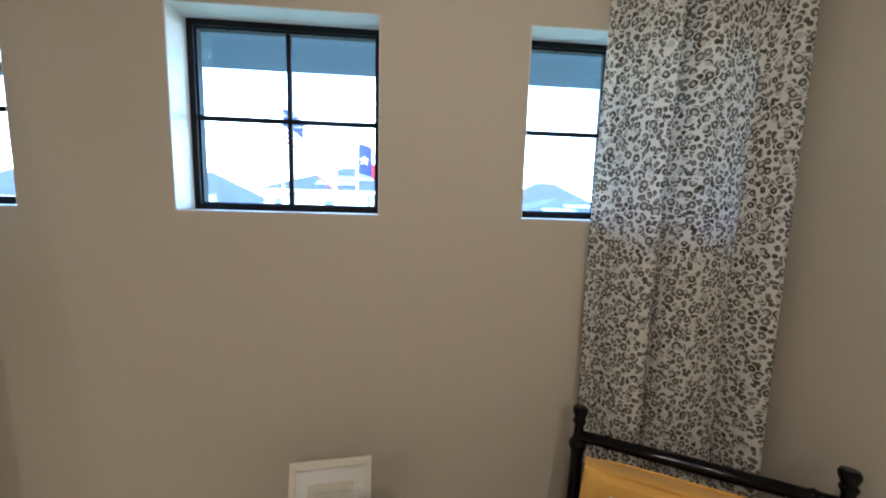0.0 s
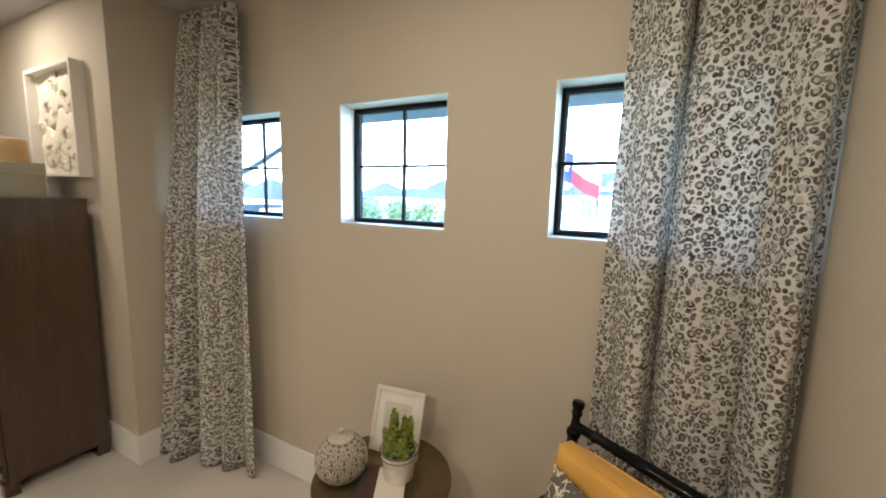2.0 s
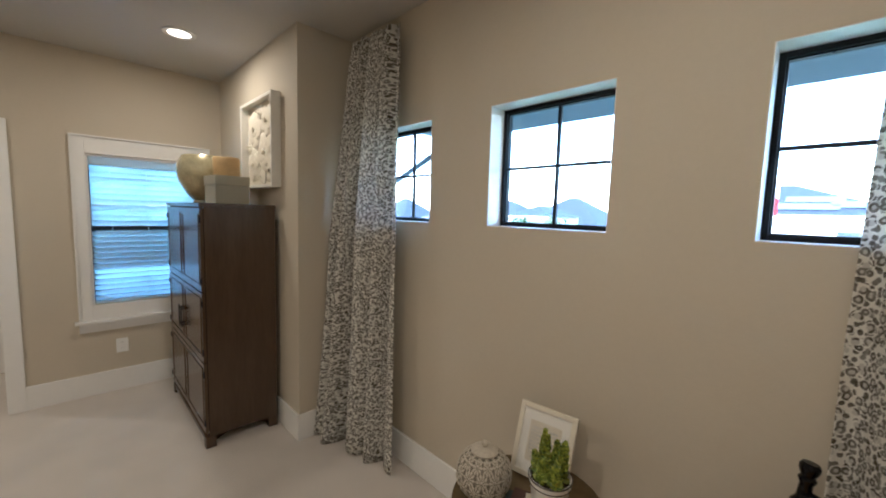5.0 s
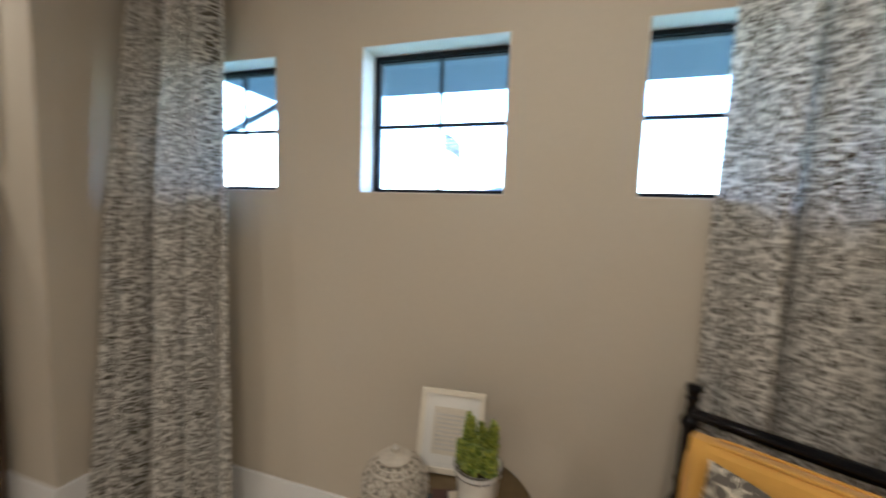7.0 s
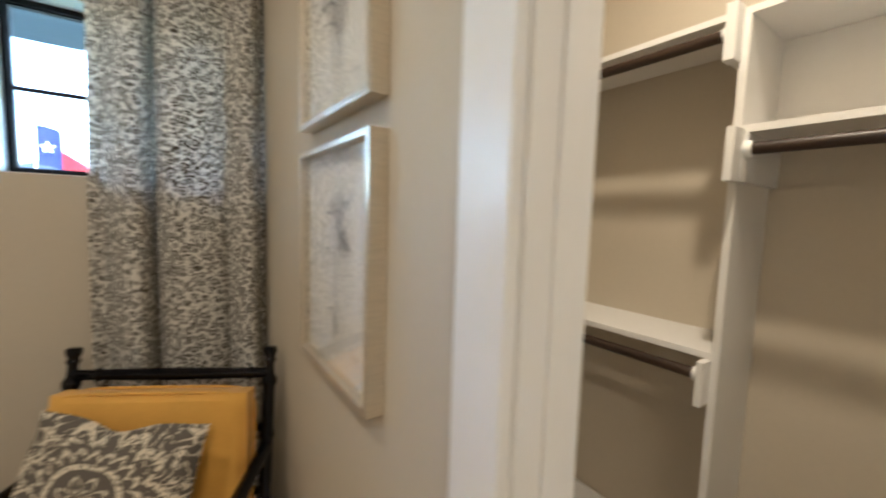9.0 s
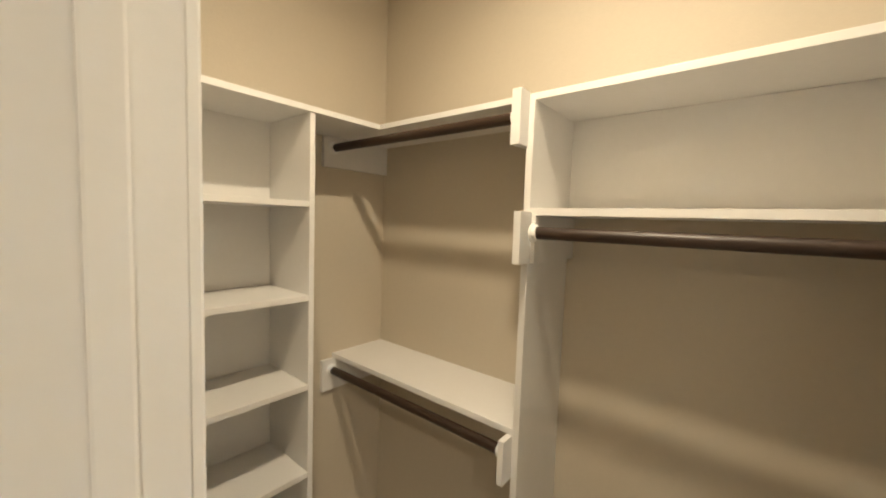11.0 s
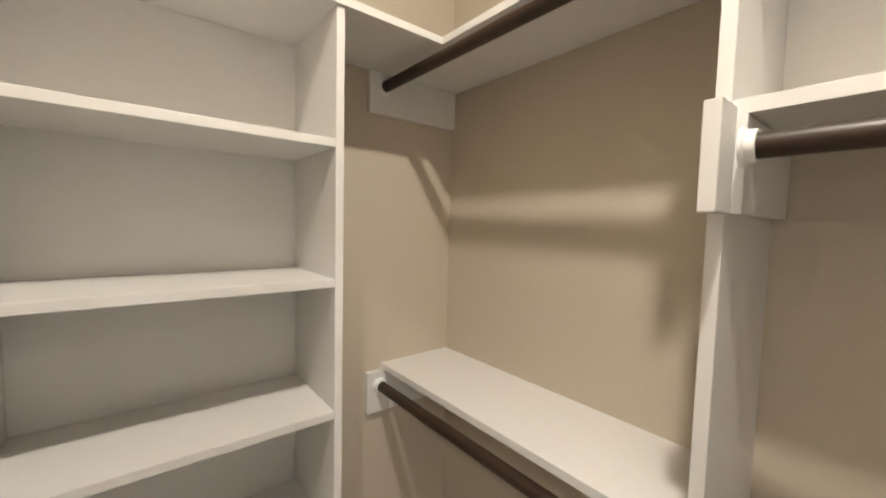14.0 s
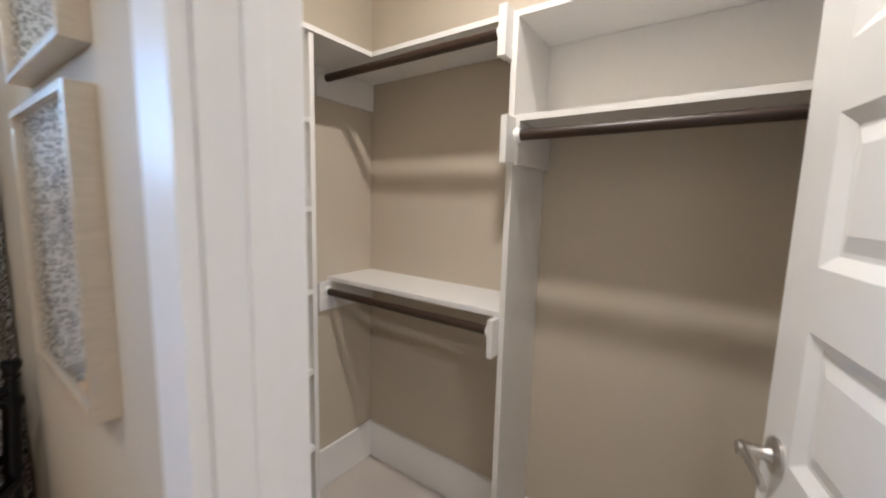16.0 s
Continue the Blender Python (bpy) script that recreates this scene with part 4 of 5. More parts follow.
def wall_picture(m, w, h, kind, label):
    """A deep gallery frame; x across, z up from its middle, face along -y."""
    t = thing("framed_drawing", m, label, "picture", "pair of drawings")
    f, d = 0.0135, 0.036
    for a, b, c, e in ((-w / 2, -w / 2 + f, -h / 2, h / 2), (w / 2 - f, w / 2, -h / 2, h / 2), (-w / 2 + f, w / 2 - f, -h / 2, -h / 2 + f), (-w / 2 + f, w / 2 - f, h / 2 - f, h / 2)):
        part("frame_bar", box(B(), a, -d, c, b, 0, e, 0.002), CHAMPAGNE, t)
    part("sheet", box(B(), -w / 2 + f, -0.012, -h / 2 + f, w / 2 - f, -0.006, h / 2 - f), PAPER, t, "white drawing paper")
    rr = random.Random(kind)
    dark, pale = B(), B()
    Y = -0.0128
    if kind == 1:
        for k in range(9):
            a = math.pi / 2 + (k - 4) * 0.16
            ln = rr.uniform(0.16, 0.27)
            pts = curve_pts(0.01, -0.10, a, ln, (k - 4) * 0.05)
            stroke(pale, pts, 0.003, Y)
            for q in range(5):
                px, pz = pts[-1 - q]
                stroke(dark if q % 2 else pale, curve_pts(px, pz, a + rr.uniform(-1.2, 1.2), 0.03, rr.uniform(-1, 1), 5), 0.005, Y - 0.0003 * (q % 2))
        for k in range(6):
            s = 1 if k % 2 else -1
            stroke(dark, curve_pts(0.005 + s * 0.006, -0.07 + 0.02 * k, math.pi / 2 - s * 0.8, 0.085, -s * 1.0), 0.0032, Y - 0.0006)
        stroke(pale, curve_pts(0.008, -0.155, 1.5, 0.07, 0.05), 0.006, Y - 0.0009)
    else:
        stroke(pale, curve_pts(-0.005, -0.16, 1.62, 0.27, -0.12), 0.0042, Y)
        stroke(dark, curve_pts(-0.004, -0.165, 1.6, 0.05, 0.0), 0.006, Y - 0.0003)
        for k in range(8):
            a = rr.uniform(-0.5, 3.4)
            stroke(dark if k % 3 == 0 else pale, curve_pts(0.008, 0.085 + rr.uniform(-0.012, 0.03), a, rr.uniform(0.05, 0.1), rr.uniform(-1.6, 1.2)), rr.uniform(0.004, 0.008), Y - 0.0003 * (k % 3))
        for k in range(5):
            a = -1.57 + rr.uniform(-0.7, 0.7)
            stroke(pale if k % 2 else dark, curve_pts(0.012 + rr.uniform(-0.02, 0.04), 0.08, a, rr.uniform(0.05, 0.09), rr.uniform(-0.6, 0.6)), 0.007, Y - 0.001 - 0.0002 * k)
        stroke(dark, curve_pts(-0.008, -0.13, 2.0, 0.07, 2.2), 0.003, Y - 0.0006)
        stroke(pale, curve_pts(-0.01, 0.0, 2.1, 0.08, 1.7), 0.0026, Y - 0.0006)
    stroke(dark, [(w / 2 - 0.13 + 0.006 * i, -h / 2 + 0.07 + 0.004 * math.sin(i * 2.1)) for i in range(9)], 0.0014, Y - 0.0006)
    stroke(pale, [(w / 2 - 0.11 + 0.006 * i, -h / 2 + 0.058 + 0.003 * math.sin(i * 1.7)) for i in range(7)], 0.0012, Y - 0.0006)
    tagged(part("dark_strokes", dark, INK, t), kind="stuff")
    tagged(part("pale_strokes", pale, INK2, t), kind="stuff")
    part("glass", box(B(), -w / 2 + f, -0.029, -h / 2 + f, w / 2 - f, -0.027, h / 2 - f), ARTGLASS, t).visible_shadow = False
    return t


wall_picture(pose(EAST, 0.553, 1.327, 0, 0, -90), 0.42, 0.50, 2, "champagne framed pencil drawing of a single iris stem")
wall_picture(pose(EAST, 0.553, 1.88, 0, 0, -90), 0.42, 0.50, 1, "champagne framed pencil drawing of a lavender bunch")


# ---- tall cabinet ----
CX0, CX1, CY0, CY1, CH = -2.775, -1.68, 0.638, 1.094, 1.605
cab = thing("cabinet", Matrix(), "tall dark brown wooden cabinet with panelled doors", "cabinet")
bm = B()
box(bm, CX0, CY0 + 0.022, 0.075, CX0 + 0.022, CY1, CH - 0.025, 0.002)
box(bm, CX1 - 0.022, CY0 + 0.022, 0.075, CX1, CY1, CH - 0.025, 0.002)
box(bm, CX0 + 0.022, CY1 - 0.012, 0.075, CX1 - 0.022, CY1, CH - 0.025)
box(bm, CX0 + 0.022, CY0 + 0.024, 0.075, CX1 - 0.022, CY1 - 0.012, 0.10)
part("body", bm, CABINET, cab)
part("top", box(B(), CX0 - 0.008, CY0 - 0.004, CH - 0.025, CX1 + 0.008, CY1, CH, 0.004), CABINET, cab)
for x in (CX0, CX1 - 0.06):
    for y in (CY0, CY1 - 0.06):
        bm = B()
        box(bm, x, y, 0, x + 0.06, y + 0.06, 0.0745, 0.003)
        part("foot", bm, CABINET, cab)
bm = B()
n = 14
rowa, rowb = [], []
for i in range(n + 1):
    y = CY0 + 0.06 + (CY1 - CY0 - 0.12) * i / n
    z = 0.035 + 0.035 * min(1.0, 4 * min(i, n - i) / n)
    rowa.append(bm.verts.new((CX1 - 0.018, y, z)))
    rowb.append(bm.verts.new((CX1 - 0.018, y, 0.0745)))
for i in range(n):
    bm.faces.new((rowa[i], rowa[i + 1], rowb[i + 1], rowb[i]))
bmesh.ops.solidify(bm, geom=bm.faces[:], thickness=0.016)
part("side_apron", bm, CABINET, cab)
part("front_apron", box(B(), CX0 + 0.06, CY0 + 0.003, 0.045, CX1 - 0.06, CY0 + 0.02, 0.0745, 0.002), CABINET, cab)
xm = (CX0 + CX1) / 2
for z0, z1 in ((0.105, 0.572), (0.58, 1.036), (1.044, CH - 0.034)):
    for x0, x1, hx in ((CX0 + 0.006, xm - 0.002, xm - 0.035), (xm + 0.002, CX1 - 0.006, xm + 0.035)):
        dr = part("door", box(B(), x0, CY0, z0, x1, CY0 + 0.02, z1, 0.003), CABINET, cab)
        part("door_moulding", box(box(box(box(B(), x0 + 0.035, CY0 - 0.004, z0 + 0.035, x0 + 0.047, CY0 + 0.001, z1 - 0.035), x1 - 0.047, CY0 - 0.004, z0 + 0.035, x1 - 0.035, CY0 + 0.001, z1 - 0.035), x0 + 0.047, CY0 - 0.004, z0 + 0.035, x1 - 0.047, CY0 + 0.001, z0 + 0.047), x0 + 0.047, CY0 - 0.004, z1 - 0.047, x1 - 0.047, CY0 + 0.001, z1 - 0.035), CABINET, dr)
        if z0 == 0.58:
            hd = box(B(), hx - 0.006, CY0 - 0.03, 0.70, hx + 0.006, CY0 - 0.022, 0.86, 0.003)
            box(hd, hx - 0.005, CY0 - 0.023, 0.715, hx + 0.005, CY0, 0.727)
            box(hd, hx - 0.005, CY0 - 0.023, 0.833, hx + 0.005, CY0, 0.845)
            part("handle", hd, BRONZE, dr, "black bar handle")
        ox = x0 if hx < xm else x1
        for z in (z0 + 0.05, z1 - 0.09):
            part("hinge", box(B(), ox - 0.005, CY0 - 0.006, z, ox + 0.005, CY0 + 0.004, z + 0.04, 0.001), BRONZE, dr)

bowl = thing("glass_vase", pose(-2.47, 0.85, CH) @ Matrix.Scale(1.1, 4), "rounded gold mercury glass bowl on the cabinet", "vase")
bp_ = [(0, 0), (0.075, 0), (0.08, 0.01), (0.075, 0.02), (0.12, 0.07), (0.165, 0.15), (0.178, 0.22), (0.17, 0.28), (0.145, 0.325), (0.138, 0.335), (0.132, 0.33), (0.16, 0.28), (0.167, 0.22), (0.15, 0.14), (0.07, 0.035), (0, 0.03)]
part("bowl_body", lathe(B(), bp_, 56), GOLD, bowl, smooth=True)
bx = thing("storage_box", pose(-2.02, 0.885, CH, 0, 0, 3), "sage grey linen storage box with a fitted lid on the cabinet", "box")
part("box_base", box(B(), -0.115, -0.11, 0, 0.115, 0.11, 0.128, 0.004), SAGE, bx)
part("box_lid", box(B(), -0.119, -0.114, 0.1285, 0.119, 0.114, 0.195, 0.004), SAGE, bx)
cd = thing("pillar_candle", pose(-2.04, 0.89, CH + 0.195), "wide amber pillar candle on the storage box", "candle")
part("wax", lathe(B(), [(0, 0), (0.083, 0), (0.086, 0.004), (0.086, 0.128), (0.081, 0.134), (0.02, 0.128), (0, 0.126)], 40), AMBER, cd, smooth=True)
part("wick", tube(B(), (0, 0, 0.125), (0.002, 0, 0.143), 0.0012, 6), INK, cd)

# ---- shadow box with plaster flowers ----
art = thing("wall_art", pose(-1.978, JOG_Y, 2.053), "white shadow box with cream plaster flower relief", "wall art")
aw, ad = 0.645, 0.066
for a, b, c, e in ((-aw / 2, -aw / 2 + 0.022, -aw / 2, aw / 2), (aw / 2 - 0.022, aw / 2, -aw / 2, aw / 2), (-aw / 2 + 0.022, aw / 2 - 0.022, -aw / 2, -aw / 2 + 0.022), (-aw / 2 + 0.022, aw / 2 - 0.022, aw / 2 - 0.022, aw / 2)):
    part("frame_bar", box(B(), a, -ad, c, b, 0, e, 0.003), ARTWHITE, art)
part("backing", box(B(), -aw / 2 + 0.022, -0.012, -aw / 2 + 0.022, aw / 2 - 0.022, -0.004, aw / 2 - 0.022), PLASTER, art)
rr = random.Random(21)
for k, (fx, fz, fr) in enumerate(((-0.13, 0.12, 0.15), (0.12, 0.16, 0.12), (0.08, -0.06, 0.15), (-0.15, -0.14, 0.13), (0.19, -0.2, 0.09), (-0.02, 0.24, 0.06), (-0.24, 0.0, 0.06), (0.02, -0.24, 0.07))):
    bm = B()
    for layer, (cnt, sc, lift) in enumerate(((5, 1.0, 0.006), (5, 0.72, 0.011), (4, 0.42, 0.016))):
        for q in range(cnt):
            a = 2 * math.pi * q / cnt + layer * 0.5 + k
            rows = []
            for i in range(6):
                u = i / 5
                half = fr * sc * 0.62 * math.sin(math.pi * (0.10 + 0.78 * u)) * (1 + 0.08 * math.sin(q * 2.3 + k))
                dist = fr * sc * (0.08 + 0.92 * u)
                y = -0.012 - lift - 0.009 * math.sin(u * 2.4) * sc
                rows.append([bm.verts.new((fx + dist * math.cos(a) - s * half * math.sin(a), y + 0.008 * abs(s) - 0.003 * rr.random(), fz + dist * math.sin(a) + s * half * math.cos(a))) for s in (-1, -0.5, 0, 0.5, 1)])
            for r0, r1 in zip(rows, rows[1:]):
                for i in range(4):
                    bm.faces.new((r0[i], r0[i + 1], r1[i + 1], r1[i]))
    lathe(bm, [(fr * 0.13, 0), (fr * 0.12, 0.01), (0, 0.018)], 12, turn=along((fx, -0.036, fz), (fx, -0.08, fz)))
    ob = part("plaster_flower", bm, PLASTER, art, smooth=True)
    ob.modifiers.new("petal", "SOLIDIFY").thickness = 0.002

# ---- west window with blinds ----
wy0, wy1, wz0, wz1 = LWIN
win = tagged(thing("window_4", Matrix(), "white cased window with a black sash behind the blinds", "window"), kind="structure")
x0 = WEST
st = 0.632
for a, b in ((wy0 - 0.085, wy0), (wy1, wy1 + 0.085)):
    part("side_casing", box(B(), x0, a, st, x0 + 0.018, b, wz1 + 0.14, 0.003), TRIM, win)
part("head_casing", box(B(), x0, wy0, wz1, x0 + 0.018, wy1, wz1 + 0.14, 0.003), TRIM, win)
part("bottom_casing", box(B(), x0, wy0, st, x0 + 0.0175, wy1, wz0, 0.003), TRIM, win)
for a, b, c, e in ((wy0 - 0.085, wy0 - 0.072, st, wz1 + 0.14), (wy1 + 0.072, wy1 + 0.085, st, wz1 + 0.14), (wy0 - 0.072, wy1 + 0.072, wz1 + 0.127, wz1 + 0.14)):
    part("back_band", box(B(), x0 + 0.0182, a, c, x0 + 0.03, b, e, 0.002), TRIM, win)
part("window_sill", box(B(), x0, wy0 - 0.11, st - 0.024, x0 + 0.05, wy1 + 0.11, st - 0.0005, 0.004), TRIM, win)
part("apron", box(B(), x0, wy0 - 0.085, st - 0.1, x0 + 0.015, wy1 + 0.085, st - 0.0245, 0.003), TRIM, win)
for a, b in ((wy0, wy0 + 0.018), (wy1 - 0.018, wy1)):
    part("jamb", box(B(), x0 - 0.14, a, wz0 + 0.001, x0, b, wz1), TRIM, win)
part("jamb_head", box(B(), x0 - 0.14, wy0 + 0.018, wz1 - 0.018, x0, wy1 - 0.018, wz1), TRIM, win)
for a, b, c, e in ((wy0 + 0.018, wy0 + 0.05, wz0, wz1 - 0.018), (wy1 - 0.05, wy1 - 0.018, wz0, wz1 - 0.018), (wy0 + 0.05, wy1 - 0.05, wz0, wz0 + 0.04), (wy0 + 0.05, wy1 - 0.05, wz1 - 0.05, wz1 - 0.018), (wy0 + 0.05, wy1 - 0.05, 1.36, 1.395)):
    part("sash", box(B(), x0 - 0.13, a, c, x0 - 0.09, b, e, 0.002), BRONZE, win)
part("muntin", box(B(), x0 - 0.118, (wy0 + wy1) / 2 - 0.008, wz0 + 0.04, x0 - 0.104, (wy0 + wy1) / 2 + 0.008, 1.36), BRONZE, win)
part("muntin", box(B(), x0 - 0.118, (wy0 + wy1) / 2 - 0.008, 1.395, x0 - 0.104, (wy0 + wy1) / 2 + 0.008, wz1 - 0.05), BRONZE, win)
part("pane", box(B(), x0 - 0.113, wy0 + 0.045, wz0 + 0.03, x0 - 0.109, wy1 - 0.045, wz1 - 0.045), GLASS, win).visible_shadow = False

blind = thing("window_blind", Matrix(), "white two inch slatted blind with open slats", "blind")
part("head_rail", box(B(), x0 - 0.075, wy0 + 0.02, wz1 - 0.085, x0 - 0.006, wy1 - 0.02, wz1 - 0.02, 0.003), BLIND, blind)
bm = B()
seg = 6
prev = []
for side in range(2):
    ring = []
    for i in range(seg + 1):
        u = 2 * i / seg - 1
        ring.append((u * 0.0255, 0.003 * (1 - u * u)))
    prev.append(ring)
y0, y1 = wy0 + 0.024, wy1 - 0.024
va = [bm.verts.new((x, y0, z)) for x, z in prev[0]]
vb = [bm.verts.new((x, y1, z)) for x, z in prev[1]]
for i in range(seg):
    bm.faces.new((va[i], va[i + 1], vb[i + 1], vb[i]))
bmesh.ops.solidify(bm, geom=bm.faces[:], thickness=0.0028)
slat_mesh = mesh_of("slat", bm, BLIND)
z = wz0 + 0.045
while z < wz1 - 0.065:
    if abs(z - 1.375) < 0.022:
        z += 0.0445
        continue
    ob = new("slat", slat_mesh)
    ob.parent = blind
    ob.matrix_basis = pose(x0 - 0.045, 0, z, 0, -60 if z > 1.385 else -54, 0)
    z += 0.0445
part("bottom_rail", box(B(), x0 - 0.07, y0, wz0 + 0.004, x0 - 0.02, y1, wz0 + 0.022, 0.003), BLIND, blind)
for y in (wy0 + 0.15, (wy0 + wy1) / 2, wy1 - 0.15):
    part("ladder_cord", box(B(), x0 - 0.0205, y - 0.001, wz0 + 0.02, x0 - 0.019, y + 0.001, wz1 - 0.085), BLIND, blind)

outlet = thing("wall_outlet", pose(WEST, 0.338, 0.385, 0, 0, 0), "white double socket outlet plate on the wall", "outlet")
part("cover_plate", box(B(), 0, -0.04, -0.06, 0.006, 0.04, 0.06, 0.002), PLASTIC, outlet)
for z in (-0.022, 0.022):
    s = part("socket", box(B(), 0.006, -0.017, z - 0.014, 0.0085, 0.017, z + 0.014, 0.002), PLASTIC, outlet)
    part("slots", box(box(B(), 0.0084, -0.008, z - 0.004, 0.0088, -0.006, z + 0.006), 0.0084, 0.006, z - 0.004, 0.0088, 0.008, z + 0.006), CHIP, s)

# ---- west doorway and the room behind it ----
casing("door_casing_3", WEST, WEST + 0.018, WDOOR[0], WDOOR[1], WDOOR[3], 0.092, "flat white painted casing of the west doorway")
jb = tagged(thing("door_jamb_2", Matrix(), "white painted jamb of the west doorway", "door jamb"), kind="structure")
for a, b in ((WDOOR[0] - 0.0005, WDOOR[0] + 0.018), (WDOOR[1] - 0.018, WDOOR[1] + 0.0005)):
    part("jamb_side", box(B(), WEST - 0.16, a, 0, WEST + 0.01, b, WDOOR[3] - 0.018), TRIM, jb)
part("jamb_head", box(B(), WEST - 0.16, WDOOR[0], WDOOR[3] - 0.018, WEST + 0.01, WDOOR[1], WDOOR[3] + 0.0005), TRIM, jb)
TILE = mat("pale_wall_tile", (0.66, 0.68, 0.64), 0.3, grain=0.03, grain_scale=20, blotch=0.05, blotch_scale=3)
structure("wall_bath_back", box(B(), -5.0, -2.6, 0, -4.85, 0.12, TOP), TILE, "pale tiled bathroom wall", "wall")
structure("wall_bath_north", box(B(), -4.85, 0.0, 0, WEST - 0.15, 0.12, TOP), PAINT, "plain painted bathroom wall", "wall")
structure("wall_bath_south", box(B(), -4.85, -2.6, 0, WEST - 0.15, -2.48, TOP), PAINT, "plain painted bathroom wall", "wall")
tub = thing("bathtub", Matrix(), "white built-in bathtub with a panelled front", "bathtub")
bm = box(B(), -4.849, -2.0, 0, -4.15, -0.001, 0.56, 0.015)
part("tub_apron", bm, TRIM, tub)
part("tub_rim", box(B(), -4.849, -2.0, 0.5605, -4.13, -0.001, 0.60, 0.012), PLASTIC, tub)
downlight(-3.95, -1.2, ROOM_W * 0.8)

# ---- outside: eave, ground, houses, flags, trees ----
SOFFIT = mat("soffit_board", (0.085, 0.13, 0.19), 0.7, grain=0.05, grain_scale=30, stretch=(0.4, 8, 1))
STUCCO = mat("white_stucco", (0.62, 0.60, 0.56), 0.85, grain=0.05, grain_scale=12, blotch=0.05, blotch_scale=0.6)
SHINGLE = mat("grey_shingle", (0.022, 0.029, 0.039), 0.8, grain=0.25, grain_scale=6, blotch=0.15, blotch_scale=0.5)
SOLAR = mat("solar_panel", (0.11, 0.13, 0.17), 0.3, grain=0.08, grain_scale=2)
LAWN = mat("lawn", (0.11, 0.14, 0.075), 0.95, grain=0.25, grain_scale=3, blotch=0.2, blotch_scale=0.08)
DARKGLASS = mat("dark_window_glass", (0.05, 0.07, 0.08), 0.1)
BARK = mat("bark", (0.10, 0.07, 0.05), 0.9, grain=0.3, grain_scale=12)
GROUND = -3.4
structure("ground", box(B(), -400, 1.7, GROUND - 0.5, 400, 900, GROUND), LAWN, "green lawn and lots around the house", "ground")
structure("ground_west", box(B(), -400, -400, GROUND - 0.5, -3.26, 1.7, GROUND - 0.002), LAWN, "green lawn beside the house", "ground")
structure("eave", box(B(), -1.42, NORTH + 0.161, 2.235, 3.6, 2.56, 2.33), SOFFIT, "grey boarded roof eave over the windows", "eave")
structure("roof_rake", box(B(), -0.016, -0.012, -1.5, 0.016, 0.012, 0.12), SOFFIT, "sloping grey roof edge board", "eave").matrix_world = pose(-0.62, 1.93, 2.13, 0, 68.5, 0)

def house(x, y, w, d, eave, ridge, label, windows=(), panels=(), over=0.5):
    """A stucco house with a hipped roof; its near face looks along -y. windows: x, z, width, height."""
    t = thing("house", pose(x, y, GROUND), label, "house", "houses across the lots")
    e, r = eave - GROUND, ridge - GROUND
    part("wall", box(B(), -w / 2, 0, 0, w / 2, d, e), STUCCO, t)
    bm = B()
    a = [bm.verts.new(p) for p in ((-w / 2 - over, -over, e), (w / 2 + over, -over, e), (w / 2 + over, d + over, e), (-w / 2 - over, d + over, e))]
    hip = min(w, d) / 2
    if w >= d:
        k = [bm.verts.new((-w / 2 + hip, d / 2, r)), bm.verts.new((w / 2 - hip, d / 2, r))]
        fs = ((a[0], a[1], k[1], k[0]), (a[1], a[2], k[1]), (a[2], a[3], k[0], k[1]), (a[3], a[0], k[0]))
    else:
        k = [bm.verts.new((0, hip, r)), bm.verts.new((0, d - hip, r))]
        fs = ((a[0], a[1], k[0]), (a[1], a[2], k[1], k[0]), (a[2], a[3], k[1]), (a[3], a[0], k[0], k[1]))
    for f in fs:
        bm.faces.new(f)
    bm.faces.new(a[::-1])
    roof = part("roof", bm, SHINGLE, t)
    part("fascia", box(B(), -w / 2 - over, -over - 0.04, e - 0.18, w / 2 + over, -over, e + 0.02), TRIM, t)
    slope = math.degrees(math.atan2(r - e, d / 2 + over if w >= d else hip + over))
    for px, pu, pw, ph in panels:
        ob = part("solar_panel", box(B(), 0, 0, 0.05, pw, ph, 0.11), SOLAR, roof)
        c = math.cos(radians(slope)) * pu
        ob.matrix_basis = pose(px, -over + c, e + math.sin(radians(slope)) * pu, slope, 0, 0)
    for wx, wz, ww, wh in windows:
        wd = part("window", box(B(), wx - ww / 2, -0.05, wz - GROUND, wx + ww / 2, -0.01, wz - GROUND + wh), TRIM, t)
        part("pane", box(B(), wx - ww / 2 + 0.08, -0.07, wz - GROUND + 0.08, wx + ww / 2 - 0.08, -0.051, wz - GROUND + wh - 0.08), DARKGLASS, wd)
    return t


house(-3.2, 30, 14.4, 10, 2.05, 4.15, "white stucco house with a grey hipped roof and solar panels",
      [(-6.2, -0.2, 0.7, 1.7), (-5.2, -0.3, 0.6, 1.2), (-2.44, -0.3, 0.9, 1.7), (0.52, 0.5, 0.42, 1.4), (1.03, 0.5, 0.52, 1.4), (1.54, 0.5, 0.42, 1.4), (5.0, -0.2, 1.4, 1.5)],
      [(-3.6, 1.0, 3.0, 1.0), (-2.4, 2.2, 3.0, 1.0), (-1.0, 3.5, 2.4, 1.0), (1.2, 0.8, 3.2, 1.0), (2.0, 2.1, 2.6, 1.0), (4.0, 1.2, 2.0, 1.0)])
house(13.5, 28, 10, 11, 0.6, 2.1, "white stucco house with a low grey hipped roof", [(-3, -1.5, 1.2, 1.4), (1, -1.5, 1.2, 1.4)], [(-3.0, 1.0, 2.6, 1.0), (-0.8, 2.2, 2.6, 1.0), (1.5, 1.0, 2.2, 1.0)])
house(-29.5, 46, 7, 9, 1.5, 3.1, "small far white stucco house with a gabled grey roof", [(-1.6, -0.6, 1.0, 1.4), (0.4, -0.6, 1.0, 1.4)])
